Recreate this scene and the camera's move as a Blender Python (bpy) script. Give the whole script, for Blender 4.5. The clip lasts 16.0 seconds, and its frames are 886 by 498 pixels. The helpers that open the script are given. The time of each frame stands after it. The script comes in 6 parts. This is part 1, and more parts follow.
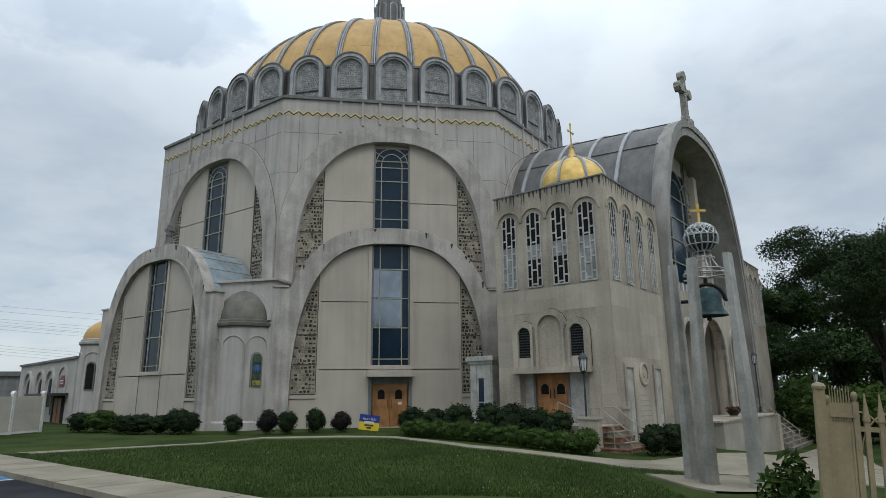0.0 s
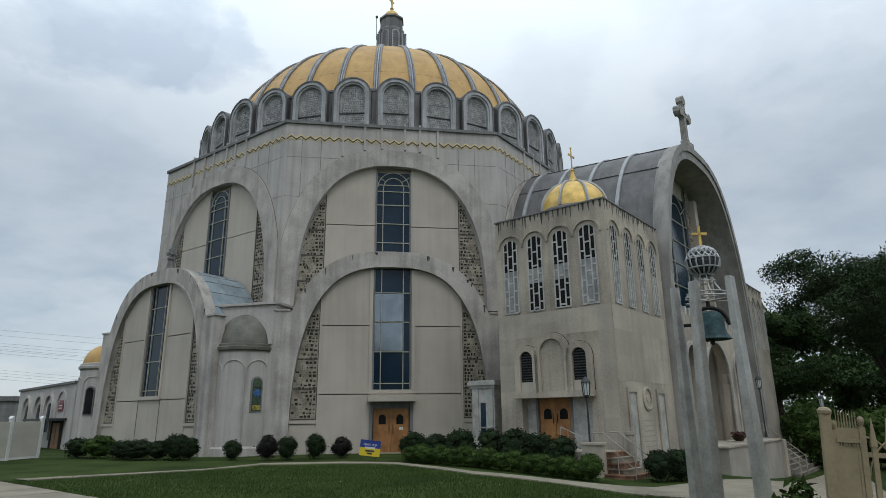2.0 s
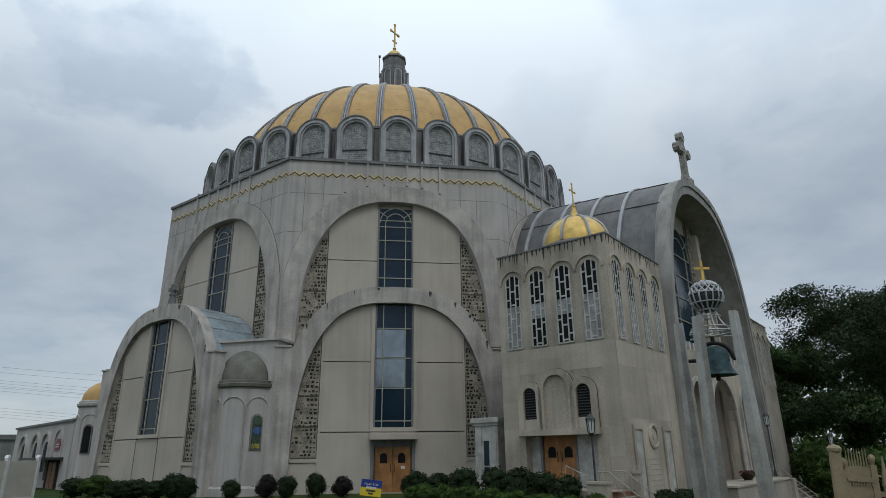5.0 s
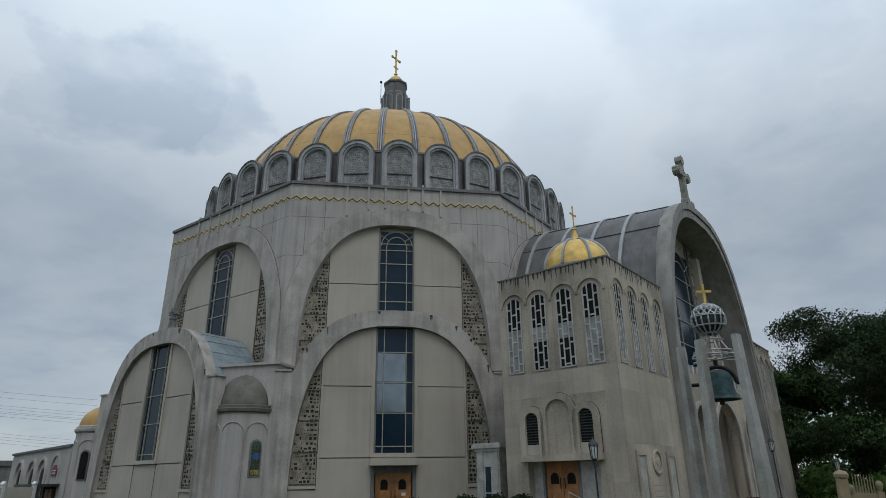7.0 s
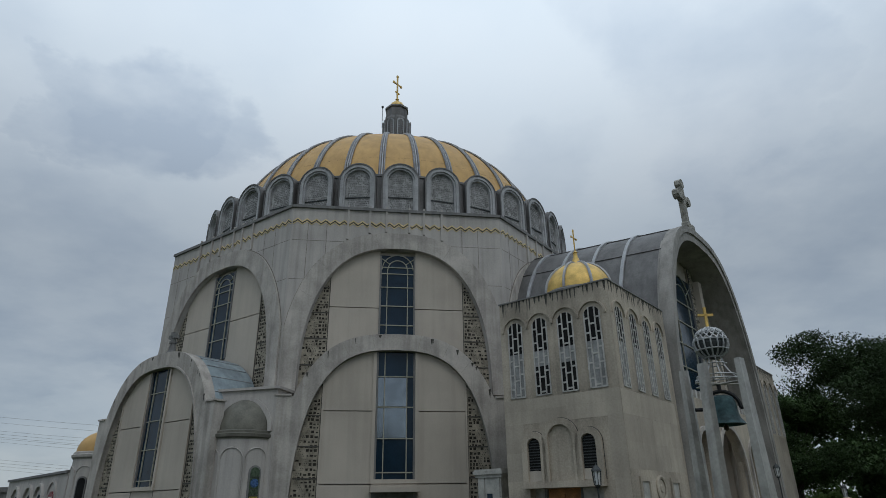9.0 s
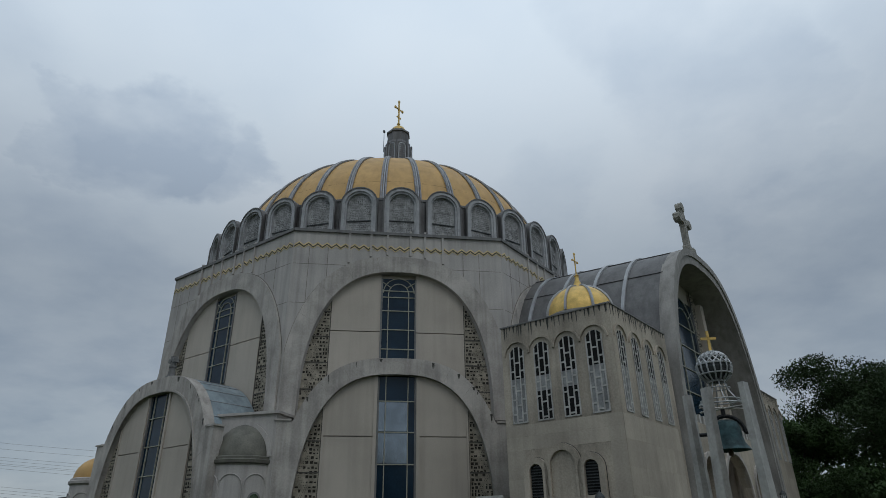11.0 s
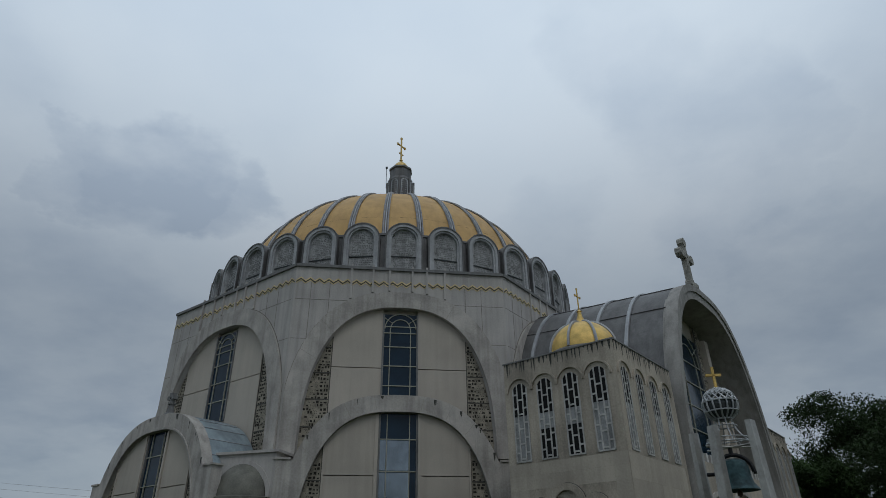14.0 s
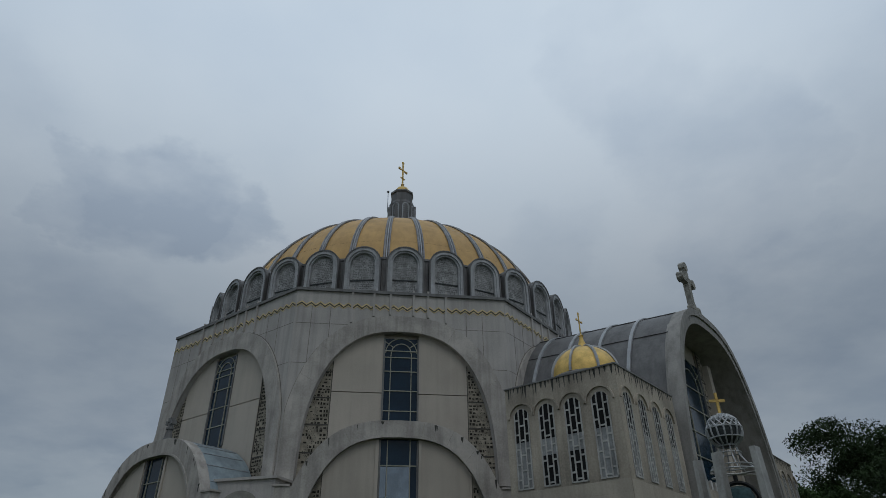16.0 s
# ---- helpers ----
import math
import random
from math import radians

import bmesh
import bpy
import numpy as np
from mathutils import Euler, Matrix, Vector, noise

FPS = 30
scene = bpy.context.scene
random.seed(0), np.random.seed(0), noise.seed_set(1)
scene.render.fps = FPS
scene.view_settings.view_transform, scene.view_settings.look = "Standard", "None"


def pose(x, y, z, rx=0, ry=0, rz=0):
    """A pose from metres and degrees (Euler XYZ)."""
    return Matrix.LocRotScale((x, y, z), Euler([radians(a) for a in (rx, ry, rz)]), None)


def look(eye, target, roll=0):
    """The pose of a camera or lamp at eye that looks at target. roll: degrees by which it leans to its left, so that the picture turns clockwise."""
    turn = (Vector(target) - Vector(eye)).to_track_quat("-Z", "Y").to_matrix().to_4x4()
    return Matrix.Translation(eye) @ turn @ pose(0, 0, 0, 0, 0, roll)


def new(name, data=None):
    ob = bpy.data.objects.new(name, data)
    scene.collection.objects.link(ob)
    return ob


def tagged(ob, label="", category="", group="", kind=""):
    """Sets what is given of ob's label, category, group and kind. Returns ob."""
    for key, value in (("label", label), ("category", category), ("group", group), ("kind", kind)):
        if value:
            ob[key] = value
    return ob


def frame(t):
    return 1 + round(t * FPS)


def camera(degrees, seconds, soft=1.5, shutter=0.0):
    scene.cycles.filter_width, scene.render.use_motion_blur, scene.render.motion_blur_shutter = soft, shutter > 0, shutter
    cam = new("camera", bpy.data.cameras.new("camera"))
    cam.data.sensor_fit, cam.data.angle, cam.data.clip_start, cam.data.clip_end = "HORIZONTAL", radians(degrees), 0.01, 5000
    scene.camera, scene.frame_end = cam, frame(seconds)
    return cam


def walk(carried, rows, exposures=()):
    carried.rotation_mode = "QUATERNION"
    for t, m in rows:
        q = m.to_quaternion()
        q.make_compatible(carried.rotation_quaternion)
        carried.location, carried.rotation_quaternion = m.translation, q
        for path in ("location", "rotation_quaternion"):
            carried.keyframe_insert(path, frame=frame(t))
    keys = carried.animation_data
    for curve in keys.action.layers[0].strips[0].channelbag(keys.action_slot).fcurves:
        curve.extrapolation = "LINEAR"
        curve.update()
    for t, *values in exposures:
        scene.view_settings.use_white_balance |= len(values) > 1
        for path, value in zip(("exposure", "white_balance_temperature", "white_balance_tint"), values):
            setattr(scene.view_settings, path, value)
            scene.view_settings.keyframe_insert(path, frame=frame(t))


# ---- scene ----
cam = camera(72.0, 16.0, soft=0.66)
EYE = 1.7
# seconds, yaw, pitch, roll
ROWS = [
    (0.0, 0.003, 13.217, 0.612), (0.5, 0.027, 13.774, 0.611), (1.0, 0.064, 14.322, 0.615), (1.5, 0.108, 14.869, 0.623),
    (2.0, 0.154, 15.418, 0.633), (2.5, 0.199, 15.969, 0.645), (3.0, 0.241, 16.521, 0.656), (3.5, 0.280, 17.074, 0.668),
    (4.0, 0.315, 17.626, 0.679), (6.5, 0.457, 20.373, 0.715), (7.0, 0.482, 20.921, 0.718), (7.5, 0.507, 21.471, 0.720),
    (8.0, 0.531, 22.020, 0.721), (8.5, 0.555, 22.570, 0.721), (9.0, 0.580, 23.119, 0.720), (11.5, 0.724, 25.864, 0.703),
    (12.0, 0.758, 26.415, 0.697), (12.5, 0.791, 26.968, 0.689), (13.0, 0.823, 27.523, 0.679), (13.5, 0.851, 28.080, 0.666),
    (14.0, 0.872, 28.638, 0.648), (14.5, 0.885, 29.197, 0.626), (15.0, 0.892, 29.757, 0.597), (15.5, 0.898, 30.316, 0.561),
    (16.0, 0.919, 30.879, 0.514),
]
STOPS = [(0.0, 0.0, 6500, 10), (2.0, -0.1, 6460, 10), (4.0, -0.27, 6410, 10), (7.0, -0.48, 6340, 10), (9.0, -0.65, 6290, 10), (12.5, -0.92, 6220, 10), (14.5, -1.02, 6200, 10), (16.0, -1.13, 6190, 10)]
walk(cam, [(t, pose(0, 0, EYE, 90 + p, r, y)) for t, y, p, r in ROWS], STOPS)

# ---- world and sun ----
world = bpy.data.worlds.new("overcast_sky")
scene.world = world
world.use_nodes = True
wn, wl = world.node_tree.nodes, world.node_tree.links
wn.clear()
w_out, w_bg = wn.new("ShaderNodeOutputWorld"), wn.new("ShaderNodeBackground")
w_tc, w_sep, w_add = wn.new("ShaderNodeTexCoord"), wn.new("ShaderNodeSeparateXYZ"), wn.new("ShaderNodeMath")
w_add.operation, w_add.inputs[1].default_value = "ADD", 0.22
wl.new(w_tc.outputs["Generated"], w_sep.inputs[0])
w_max = wn.new("ShaderNodeMath")
w_max.operation, w_max.inputs[1].default_value = "MAXIMUM", 0.0
wl.new(w_sep.outputs[2], w_max.inputs[0])
wl.new(w_max.outputs[0], w_add.inputs[0])
w_div = wn.new("ShaderNodeVectorMath")
w_div.operation = "DIVIDE"
w_cmb = wn.new("ShaderNodeCombineXYZ")
for i in range(3):
    wl.new(w_add.outputs[0], w_cmb.inputs[i])
wl.new(w_tc.outputs["Generated"], w_div.inputs[0])
wl.new(w_cmb.outputs[0], w_div.inputs[1])
w_n1, w_n2 = wn.new("ShaderNodeTexNoise"), wn.new("ShaderNodeTexNoise")
for nd, sc, det, ro in ((w_n1, 1.35, 5.0, 0.5), (w_n2, 4.2, 5.0, 0.55)):
    nd.inputs["Scale"].default_value, nd.inputs["Detail"].default_value, nd.inputs["Roughness"].default_value = sc, det, ro
    wl.new(w_div.outputs[0], nd.inputs["Vector"])
w_mix = wn.new("ShaderNodeMath")
w_mix.operation, w_mix.inputs[1].default_value = "MULTIPLY_ADD", 0.18
wl.new(w_n2.outputs[0], w_mix.inputs[0])
wl.new(w_n1.outputs[0], w_mix.inputs[2])
w_ramp = wn.new("ShaderNodeValToRGB")
els = w_ramp.color_ramp.elements
els[0].position, els[0].color = 0.42, (0.51, 0.582, 0.645, 1)
els[1].position, els[1].color = 0.80, (0.60, 0.655, 0.695, 1)
mid = els.new(0.62)
mid.color = (0.57, 0.635, 0.682, 1)
wl.new(w_mix.outputs[0], w_ramp.inputs[0])


def w_math(op, a, b):
    nd = wn.new("ShaderNodeMath")
    nd.operation = op
    for i, v in enumerate((a, b)):
        if isinstance(v, (int, float)):
            nd.inputs[i].default_value = v
        else:
            wl.new(v, nd.inputs[i])
    return nd.outputs[0]


# ragged dark clouds: direction (azimuth, elevation), width in degrees, weight
w_warp = wn.new("ShaderNodeTexNoise")
w_warp.inputs["Scale"].default_value, w_warp.inputs["Detail"].default_value, w_warp.inputs["Roughness"].default_value = 3.4, 6, 0.58
wl.new(w_div.outputs[0], w_warp.inputs["Vector"])
w_wc = wn.new("ShaderNodeVectorMath")
w_wc.operation, w_wc.inputs[1].default_value = "SUBTRACT", (0.5, 0.5, 0.5)
wl.new(w_warp.outputs["Color"], w_wc.inputs[0])
w_ws = wn.new("ShaderNodeVectorMath")
w_ws.operation, w_ws.inputs[3].default_value = "SCALE", 0.26
wl.new(w_wc.outputs[0], w_ws.inputs[0])
w_dir = wn.new("ShaderNodeVectorMath")
w_dir.operation = "ADD"
wl.new(w_tc.outputs["Generated"], w_dir.inputs[0])
wl.new(w_ws.outputs[0], w_dir.inputs[1])
w_nrm = wn.new("ShaderNodeVectorMath")
w_nrm.operation = "NORMALIZE"
wl.new(w_dir.outputs[0], w_nrm.inputs[0])
cloud_sum = None
for az, el, wide, weight in (
        (-37, 32.3, 2.6, 0.75), (-32.5, 32.4, 3.4, 0.88), (-27, 31.7, 3.6, 0.88), (-21.8, 30.9, 2.6, 0.65), (-35.8, 14.2, 4.5, 0.6), (-30.9, 15.4, 4.2, 0.6),
        (-39.8, 25.2, 3.5, 0.4), (-26.7, 13.9, 2.5, 0.35), (21.4, 45, 4.5, 0.34), (26, 39, 5, 0.4), (31.8, 35.9, 4.5, 0.42), (35, 33.3, 3, 0.35),
        (27.3, 25.1, 3.2, 0.45), (31.1, 20.4, 5, 0.6), (37.1, 21.7, 5, 0.62), (35.5, 15.9, 5, 0.55), (27.5, 16.9, 3.5, 0.35), (11.1, 28.2, 4, 0.3),
        (-35.7, 20.4, 6, 0.5), (-32.8, 16.5, 4, 0.45), (-29.2, 13.8, 3, 0.35), (33.3, 22.2, 5, 0.4), (29, 26.4, 5, 0.35), (-35.4, 9.5, 4, 0.3),
        # the last four lie out of view, added to dim light on the walls
        (-50, 28, 9, 0.3), (50, 30, 8, 0.3), (150, 40, 24, 0.6), (-120, 30, 24, 0.6), (95, 35, 22, 0.55), (-170, 60, 20, 0.5)):
    ca, ce = radians(az), radians(el)
    dp = wn.new("ShaderNodeVectorMath")
    dp.operation, dp.inputs[1].default_value = "DOT_PRODUCT", (math.sin(ca) * math.cos(ce), math.cos(ca) * math.cos(ce), math.sin(ce))
    wl.new(w_nrm.outputs[0], dp.inputs[0])
    mr = wn.new("ShaderNodeMapRange")
    mr.interpolation_type = "SMOOTHSTEP"
    mr.inputs[1].default_value, mr.inputs[2].default_value = math.cos(radians(wide * 1.7)), 1.0 - 0.3 * (1.0 - math.cos(radians(wide * 1.7)))
    mr.inputs[3].default_value, mr.inputs[4].default_value = 0.0, weight
    wl.new(dp.outputs["Value"], mr.inputs[0])
    cloud_sum = mr.outputs[0] if cloud_sum is None else w_math("MAXIMUM", cloud_sum, mr.outputs[0])
w_break = wn.new("ShaderNodeMapRange")
w_break.inputs[1].default_value, w_break.inputs[2].default_value = 0.3, 0.65
w_break.inputs[3].default_value, w_break.inputs[4].default_value = 1.35, 0.3
wl.new(w_n2.outputs[0], w_break.inputs[0])
cloud_sum = w_math("MINIMUM", w_math("MULTIPLY", cloud_sum, w_break.outputs[0]), 0.9)
w_dark = wn.new("ShaderNodeMixRGB")
w_dark.inputs[2].default_value = (0.385, 0.455, 0.535, 1)
wl.new(cloud_sum, w_dark.inputs[0])
wl.new(w_ramp.outputs[0], w_dark.inputs[1])
# an overcast sky is brighter overhead than near the horizon
w_lum = wn.new("ShaderNodeMapRange")
w_lum.interpolation_type = "SMOOTHSTEP"
w_lum.inputs[1].default_value, w_lum.inputs[2].default_value = 0.3, 0.8
w_lum.inputs[3].default_value, w_lum.inputs[4].default_value = 0.93, 2.2
wl.new(w_sep.outputs[2], w_lum.inputs[0])
w_grad = wn.new("ShaderNodeVectorMath")
w_grad.operation = "SCALE"
wl.new(w_dark.outputs[0], w_grad.inputs[0])
wl.new(w_lum.outputs[0], w_grad.inputs[3])
w_sky = wn.new("ShaderNodeTexSky")
w_sky.sky_type, w_sky.sun_disc = "NISHITA", False
w_sky.sun_elevation, w_sky.sun_rotation = radians(48), radians(150)
w_scl = wn.new("ShaderNodeMixRGB")
w_scl.blend_type, w_scl.inputs[0].default_value = "ADD", 0.02
wl.new(w_grad.outputs[0], w_scl.inputs[1])
wl.new(w_sky.outputs[0], w_scl.inputs[2])
wl.new(w_scl.outputs[0], w_bg.inputs[0])
w_bg.inputs[1].default_value = 1.0
wl.new(w_bg.outputs[0], w_out.inputs[0])

sun_data = bpy.data.lights.new("sun", "SUN")
sun_data.energy, sun_data.angle, sun_data.color = 0.65, radians(25), (1.0, 0.95, 0.86)
sun = new("sun", sun_data)
sun.matrix_basis = look((10, -30, 45), (0, 0, 0))


# ---- materials ----
def material(name, base, rough=0.8, metal=0.0, vary=0.12, scale=1.5, fine=14.0, bump=0.15, dark=None, streak=0.0, spec=0.4, island=0.0, ior=1.45):
    """Procedural surface: base colour varied at two scales, with bump, optional vertical weather streaks."""
    m = bpy.data.materials.new(name)
    m.use_nodes = True
    n, l = m.node_tree.nodes, m.node_tree.links
    b = n["Principled BSDF"]
    b.inputs["Roughness"].default_value, b.inputs["Metallic"].default_value = rough, metal
    b.inputs["Specular IOR Level"].default_value = spec
    b.inputs["IOR"].default_value = ior
    tc = n.new("ShaderNodeTexCoord")
    big, small = n.new("ShaderNodeTexNoise"), n.new("ShaderNodeTexNoise")
    big.inputs["Scale"].default_value, big.inputs["Detail"].default_value = scale, 4
    small.inputs["Scale"].default_value, small.inputs["Detail"].default_value = fine, 6
    for t in (big, small):
        l.new(tc.outputs["Object"], t.inputs["Vector"])
    c0 = dark or tuple(v * (1 - 2.2 * vary) for v in base)
    c1 = tuple(min(1, v * (1 + 1.4 * vary)) for v in base)
    r1 = n.new("ShaderNodeValToRGB")
    r1.color_ramp.elements[0].position, r1.color_ramp.elements[1].position = 0.3, 0.7
    r1.color_ramp.elements[0].color, r1.color_ramp.elements[1].color = (*c0, 1), (*c1, 1)
    add = n.new("ShaderNodeMath")
    add.operation, add.inputs[1].default_value = "MULTIPLY_ADD", 0.45
    off = n.new("ShaderNodeMath")
    off.operation, off.inputs[1].default_value = "SUBTRACT", 0.225
    l.new(small.outputs[0], add.inputs[0])
    l.new(big.outputs[0], add.inputs[2])
    l.new(add.outputs[0], off.inputs[0])
    l.new(off.outputs[0], r1.inputs[0])
    col = r1.outputs[0]
    if streak:
        mp = n.new("ShaderNodeMapping")
        mp.inputs["Scale"].default_value = (3.0, 3.0, 0.16)
        l.new(tc.outputs["Object"], mp.inputs[0])
        st = n.new("ShaderNodeTexNoise")
        st.inputs["Scale"].default_value, st.inputs["Detail"].default_value = 1.0, 5
        l.new(mp.outputs[0], st.inputs["Vector"])
        r2 = n.new("ShaderNodeValToRGB")
        r2.color_ramp.elements[0].position, r2.color_ramp.elements[1].position = 0.36, 0.56
        lo = 1 - streak
        r2.color_ramp.elements[0].color, r2.color_ramp.elements[1].color = (lo, lo, lo, 1), (1, 1, 1, 1)
        l.new(st.outputs[0], r2.inputs[0])
        mu = n.new("ShaderNodeMixRGB")
        mu.blend_type, mu.inputs[0].default_value = "MULTIPLY", 1.0
        l.new(col, mu.inputs[1])
        l.new(r2.outputs[0], mu.inputs[2])
        col = mu.outputs[0]
    if island:
        oi = n.new("ShaderNodeObjectInfo")
        ge = n.new("ShaderNodeNewGeometry")
        sm = n.new("ShaderNodeMath")
        sm.operation = "ADD"
        l.new(oi.outputs["Random"], sm.inputs[0])
        l.new(ge.outputs["Random Per Island"], sm.inputs[1])
        hs = n.new("ShaderNodeHueSaturation")
        sc2 = n.new("ShaderNodeMath")
        sc2.operation, sc2.inputs[1].default_value, sc2.inputs[2].default_value = "MULTIPLY_ADD", island, 1 - island
        l.new(sm.outputs[0], sc2.inputs[0])
        l.new(sc2.outputs[0], hs.inputs["Value"])
        l.new(col, hs.inputs["Color"])
        col = hs.outputs[0]
    l.new(col, b.inputs["Base Color"])
    bp = n.new("ShaderNodeBump")
    bp.inputs["Strength"].default_value, bp.inputs["Distance"].default_value = bump, 0.03
    l.new(small.outputs[0], bp.inputs["Height"])
    l.new(bp.outputs[0], b.inputs["Normal"])
    return m


STONE = material("weathered_limestone", (0.44, 0.414, 0.385), vary=0.07, scale=0.5, fine=16, bump=0.3, streak=0.16)
RINGSTONE = material("arch_limestone", (0.43, 0.40, 0.362), vary=0.12, scale=0.9, fine=12, bump=0.3, streak=0.24)
PANEL = material("buff_stone_panel", (0.44, 0.395, 0.335), vary=0.055, scale=0.4, fine=22, bump=0.2, streak=0.07)
BLOCKSTONE = material("stained_limestone", (0.40, 0.352, 0.283), vary=0.16, scale=0.45, fine=14, bump=0.3, streak=0.17)
SCREEN = material("pierced_stone_screen", (0.29, 0.26, 0.205), vary=0.2, scale=3, fine=18)
# dark glass; also the painted shade of voids, louvre gaps and a recess
SOCKET = material("dark_glass_and_void_shade", (0.012, 0.012, 0.012), rough=0.7, vary=0.2, fine=20, spec=0.15)
# screen openings: their shade given as colour to blocks proud of the stone
HOLE = material("screen_hole_shade", (0.04, 0.036, 0.03), rough=0.8, vary=0.2, fine=20, spec=0.15)
SOFTHOLE = material("soft_screen_hole_shade", (0.19, 0.19, 0.185), vary=0.2, fine=20)
PODIUMSTONE = material("dull_podium_limestone", (0.31, 0.28, 0.24), vary=0.12, scale=0.6, fine=16, bump=0.25, streak=0.06)
JOINT = material("dark_joint", (0.08, 0.075, 0.065), vary=0.1)
STAIN = material("black_weather_stain", (0.06, 0.058, 0.05), vary=0.2, scale=3)
LEAD = material("grey_lead_sheet", (0.142, 0.139, 0.136), rough=0.55, metal=0.25, vary=0.12, scale=0.8, fine=10, streak=0.2)
SEAM = material("pale_roof_rib", (0.36, 0.37, 0.38), rough=0.55, metal=0.2, vary=0.1)
BLUEROOF = material("pale_blue_metal_roof", (0.30, 0.36, 0.39), rough=0.45, metal=0.35, vary=0.1, scale=1.2, streak=0.15)
FRAMEPALE = material("pale_grey_lead_frame", (0.41, 0.415, 0.42), vary=0.1, scale=1.5, fine=12, streak=0.2)
RIBGREY = material("grey_dome_rib", (0.24, 0.24, 0.245), rough=0.5, metal=0.2, vary=0.15, scale=2, streak=0.2)
IRON = material("black_iron", (0.02, 0.02, 0.021), rough=0.55, metal=0.3, vary=0.15)
FRAMEGREY = material("grey_window_surround", (0.19, 0.19, 0.185), vary=0.1, scale=1.5, fine=12, streak=0.2)
ZIGGOLD = material("pale_gold_mosaic", (0.60, 0.49, 0.24), rough=0.5, metal=0.1, vary=0.12, scale=3)
GREYARCH = material("grey_weathered_limestone", (0.31, 0.298, 0.275), vary=0.12, scale=0.6, fine=14, bump=0.3, streak=0.22)
CROSSTONE = material("yellowed_grey_stone", (0.30, 0.29, 0.255), vary=0.18, scale=3, fine=18, streak=0.2)
GLOBEGREY = material("silver_grey_paint", (0.40, 0.41, 0.41), rough=0.45, metal=0.2, vary=0.12, scale=5)
GOLD = material("gold_leaf_tile", (0.52, 0.325, 0.12), rough=0.6, metal=0.08, vary=0.07, scale=0.8, fine=20, streak=0.1)
GILT = material("bright_gilding", (0.65, 0.44, 0.13), rough=0.45, metal=0.3, vary=0.12, scale=2.5, fine=24)
GLASS = material("dark_blue_window_glass", (0.013, 0.029, 0.048), rough=0.1, vary=0.15, scale=0.8, bump=0.02, spec=0.45, ior=1.33)
MULLION = material("pale_window_bar", (0.31, 0.31, 0.25), rough=0.5, vary=0.06)
OAK = material("orange_oak_door", (0.36, 0.17, 0.06), rough=0.5, vary=0.2, scale=2, fine=30)
BRASS = material("dark_bronze", (0.05, 0.035, 0.02), rough=0.4, metal=0.6)
MARBLE = material("grey_veined_marble", (0.40, 0.39, 0.355), rough=0.45, vary=0.14, scale=2.5, fine=9)
DARKMETAL = material("dark_grey_metal", (0.055, 0.06, 0.06), rough=0.45, metal=0.5, vary=0.15)
STEEL = material("brushed_steel", (0.41, 0.395, 0.36), rough=0.42, metal=0.7, vary=0.12, scale=2, streak=0.2)
WHITEMETAL = material("white_painted_metal", (0.62, 0.62, 0.60), rough=0.45, vary=0.08)
BRONZE = material("green_patina_bronze", (0.045, 0.085, 0.09), rough=0.5, metal=0.5, vary=0.25, scale=4)

JOINTSOFT = material("shallow_stone_joint", (0.17, 0.155, 0.13), vary=0.1)
JOINTPALE = material("shallow_inscription", (0.30, 0.28, 0.24), vary=0.1)
OAKDARK = material("shaded_oak_door", (0.24, 0.11, 0.05), rough=0.5, vary=0.2)
REDSIGN = material("dark_red_sign", (0.16, 0.035, 0.04), rough=0.5)
LAWN = material("lawn_grass", (0.033, 0.048, 0.012), rough=0.95, vary=0.35, scale=0.45, fine=14, bump=0.8, dark=(0.018, 0.032, 0.008), spec=0.08)
BLADE = material("grass_blade", (0.030, 0.054, 0.0115), rough=0.9, vary=0.3, scale=0.5, fine=9, bump=0.1, dark=(0.026, 0.045, 0.010), spec=0.1)
# metal finish in place of the sky's reflection on plain glass
SKYPANE = material("metallic_reflection_pane", (0.26, 0.30, 0.335), rough=0.15, metal=0.75, vary=0.12, scale=0.5, fine=2, bump=0.015)
BLUEPAINT = material("worn_blue_paint", (0.05, 0.16, 0.30), rough=0.8, vary=0.3, scale=4)
SLAB = material("limestone_slab", (0.375, 0.333, 0.272), vary=0.09, scale=0.5, fine=14, bump=0.25, streak=0.1, island=0.16)
RAILGREY = material("dull_rail_paint", (0.30, 0.285, 0.24), rough=0.5, vary=0.1)
ASPHALT = material("dark_asphalt", (0.028, 0.03, 0.034), rough=0.95, vary=0.2, scale=0.8, fine=60, spec=0.1)
DARKRED = material("dark_red_petals", (0.06, 0.018, 0.016), rough=0.7, vary=0.3, scale=6)
STEPSTONE = material("dark_worn_step", (0.17, 0.155, 0.13), rough=0.9, vary=0.2, scale=1.5, fine=20)
CONCRETE = material("pale_concrete", (0.25, 0.222, 0.17), rough=0.9, vary=0.12, scale=0.9, fine=30, spec=0.15, island=0.06)
REDBRICKISH = material("worn_red_stone", (0.20, 0.105, 0.065), rough=0.85, vary=0.25, scale=3)
WHITEGLASS = material("milky_lamp_glass", (0.6, 0.62, 0.62), rough=0.3, vary=0.05)
BEIGE = material("beige_gate_paint", (0.26, 0.21, 0.125), rough=0.55, vary=0.1, scale=2, fine=18)
BEIGEFENCE = material("beige_vinyl", (0.44, 0.42, 0.36), rough=0.5, vary=0.05)
BLUESIGN = material("blue_sign_print", (0.02, 0.045, 0.22), rough=0.4, vary=0.05)
YELLOWSIGN = material("yellow_sign_print", (0.62, 0.47, 0.03), rough=0.4, vary=0.05)


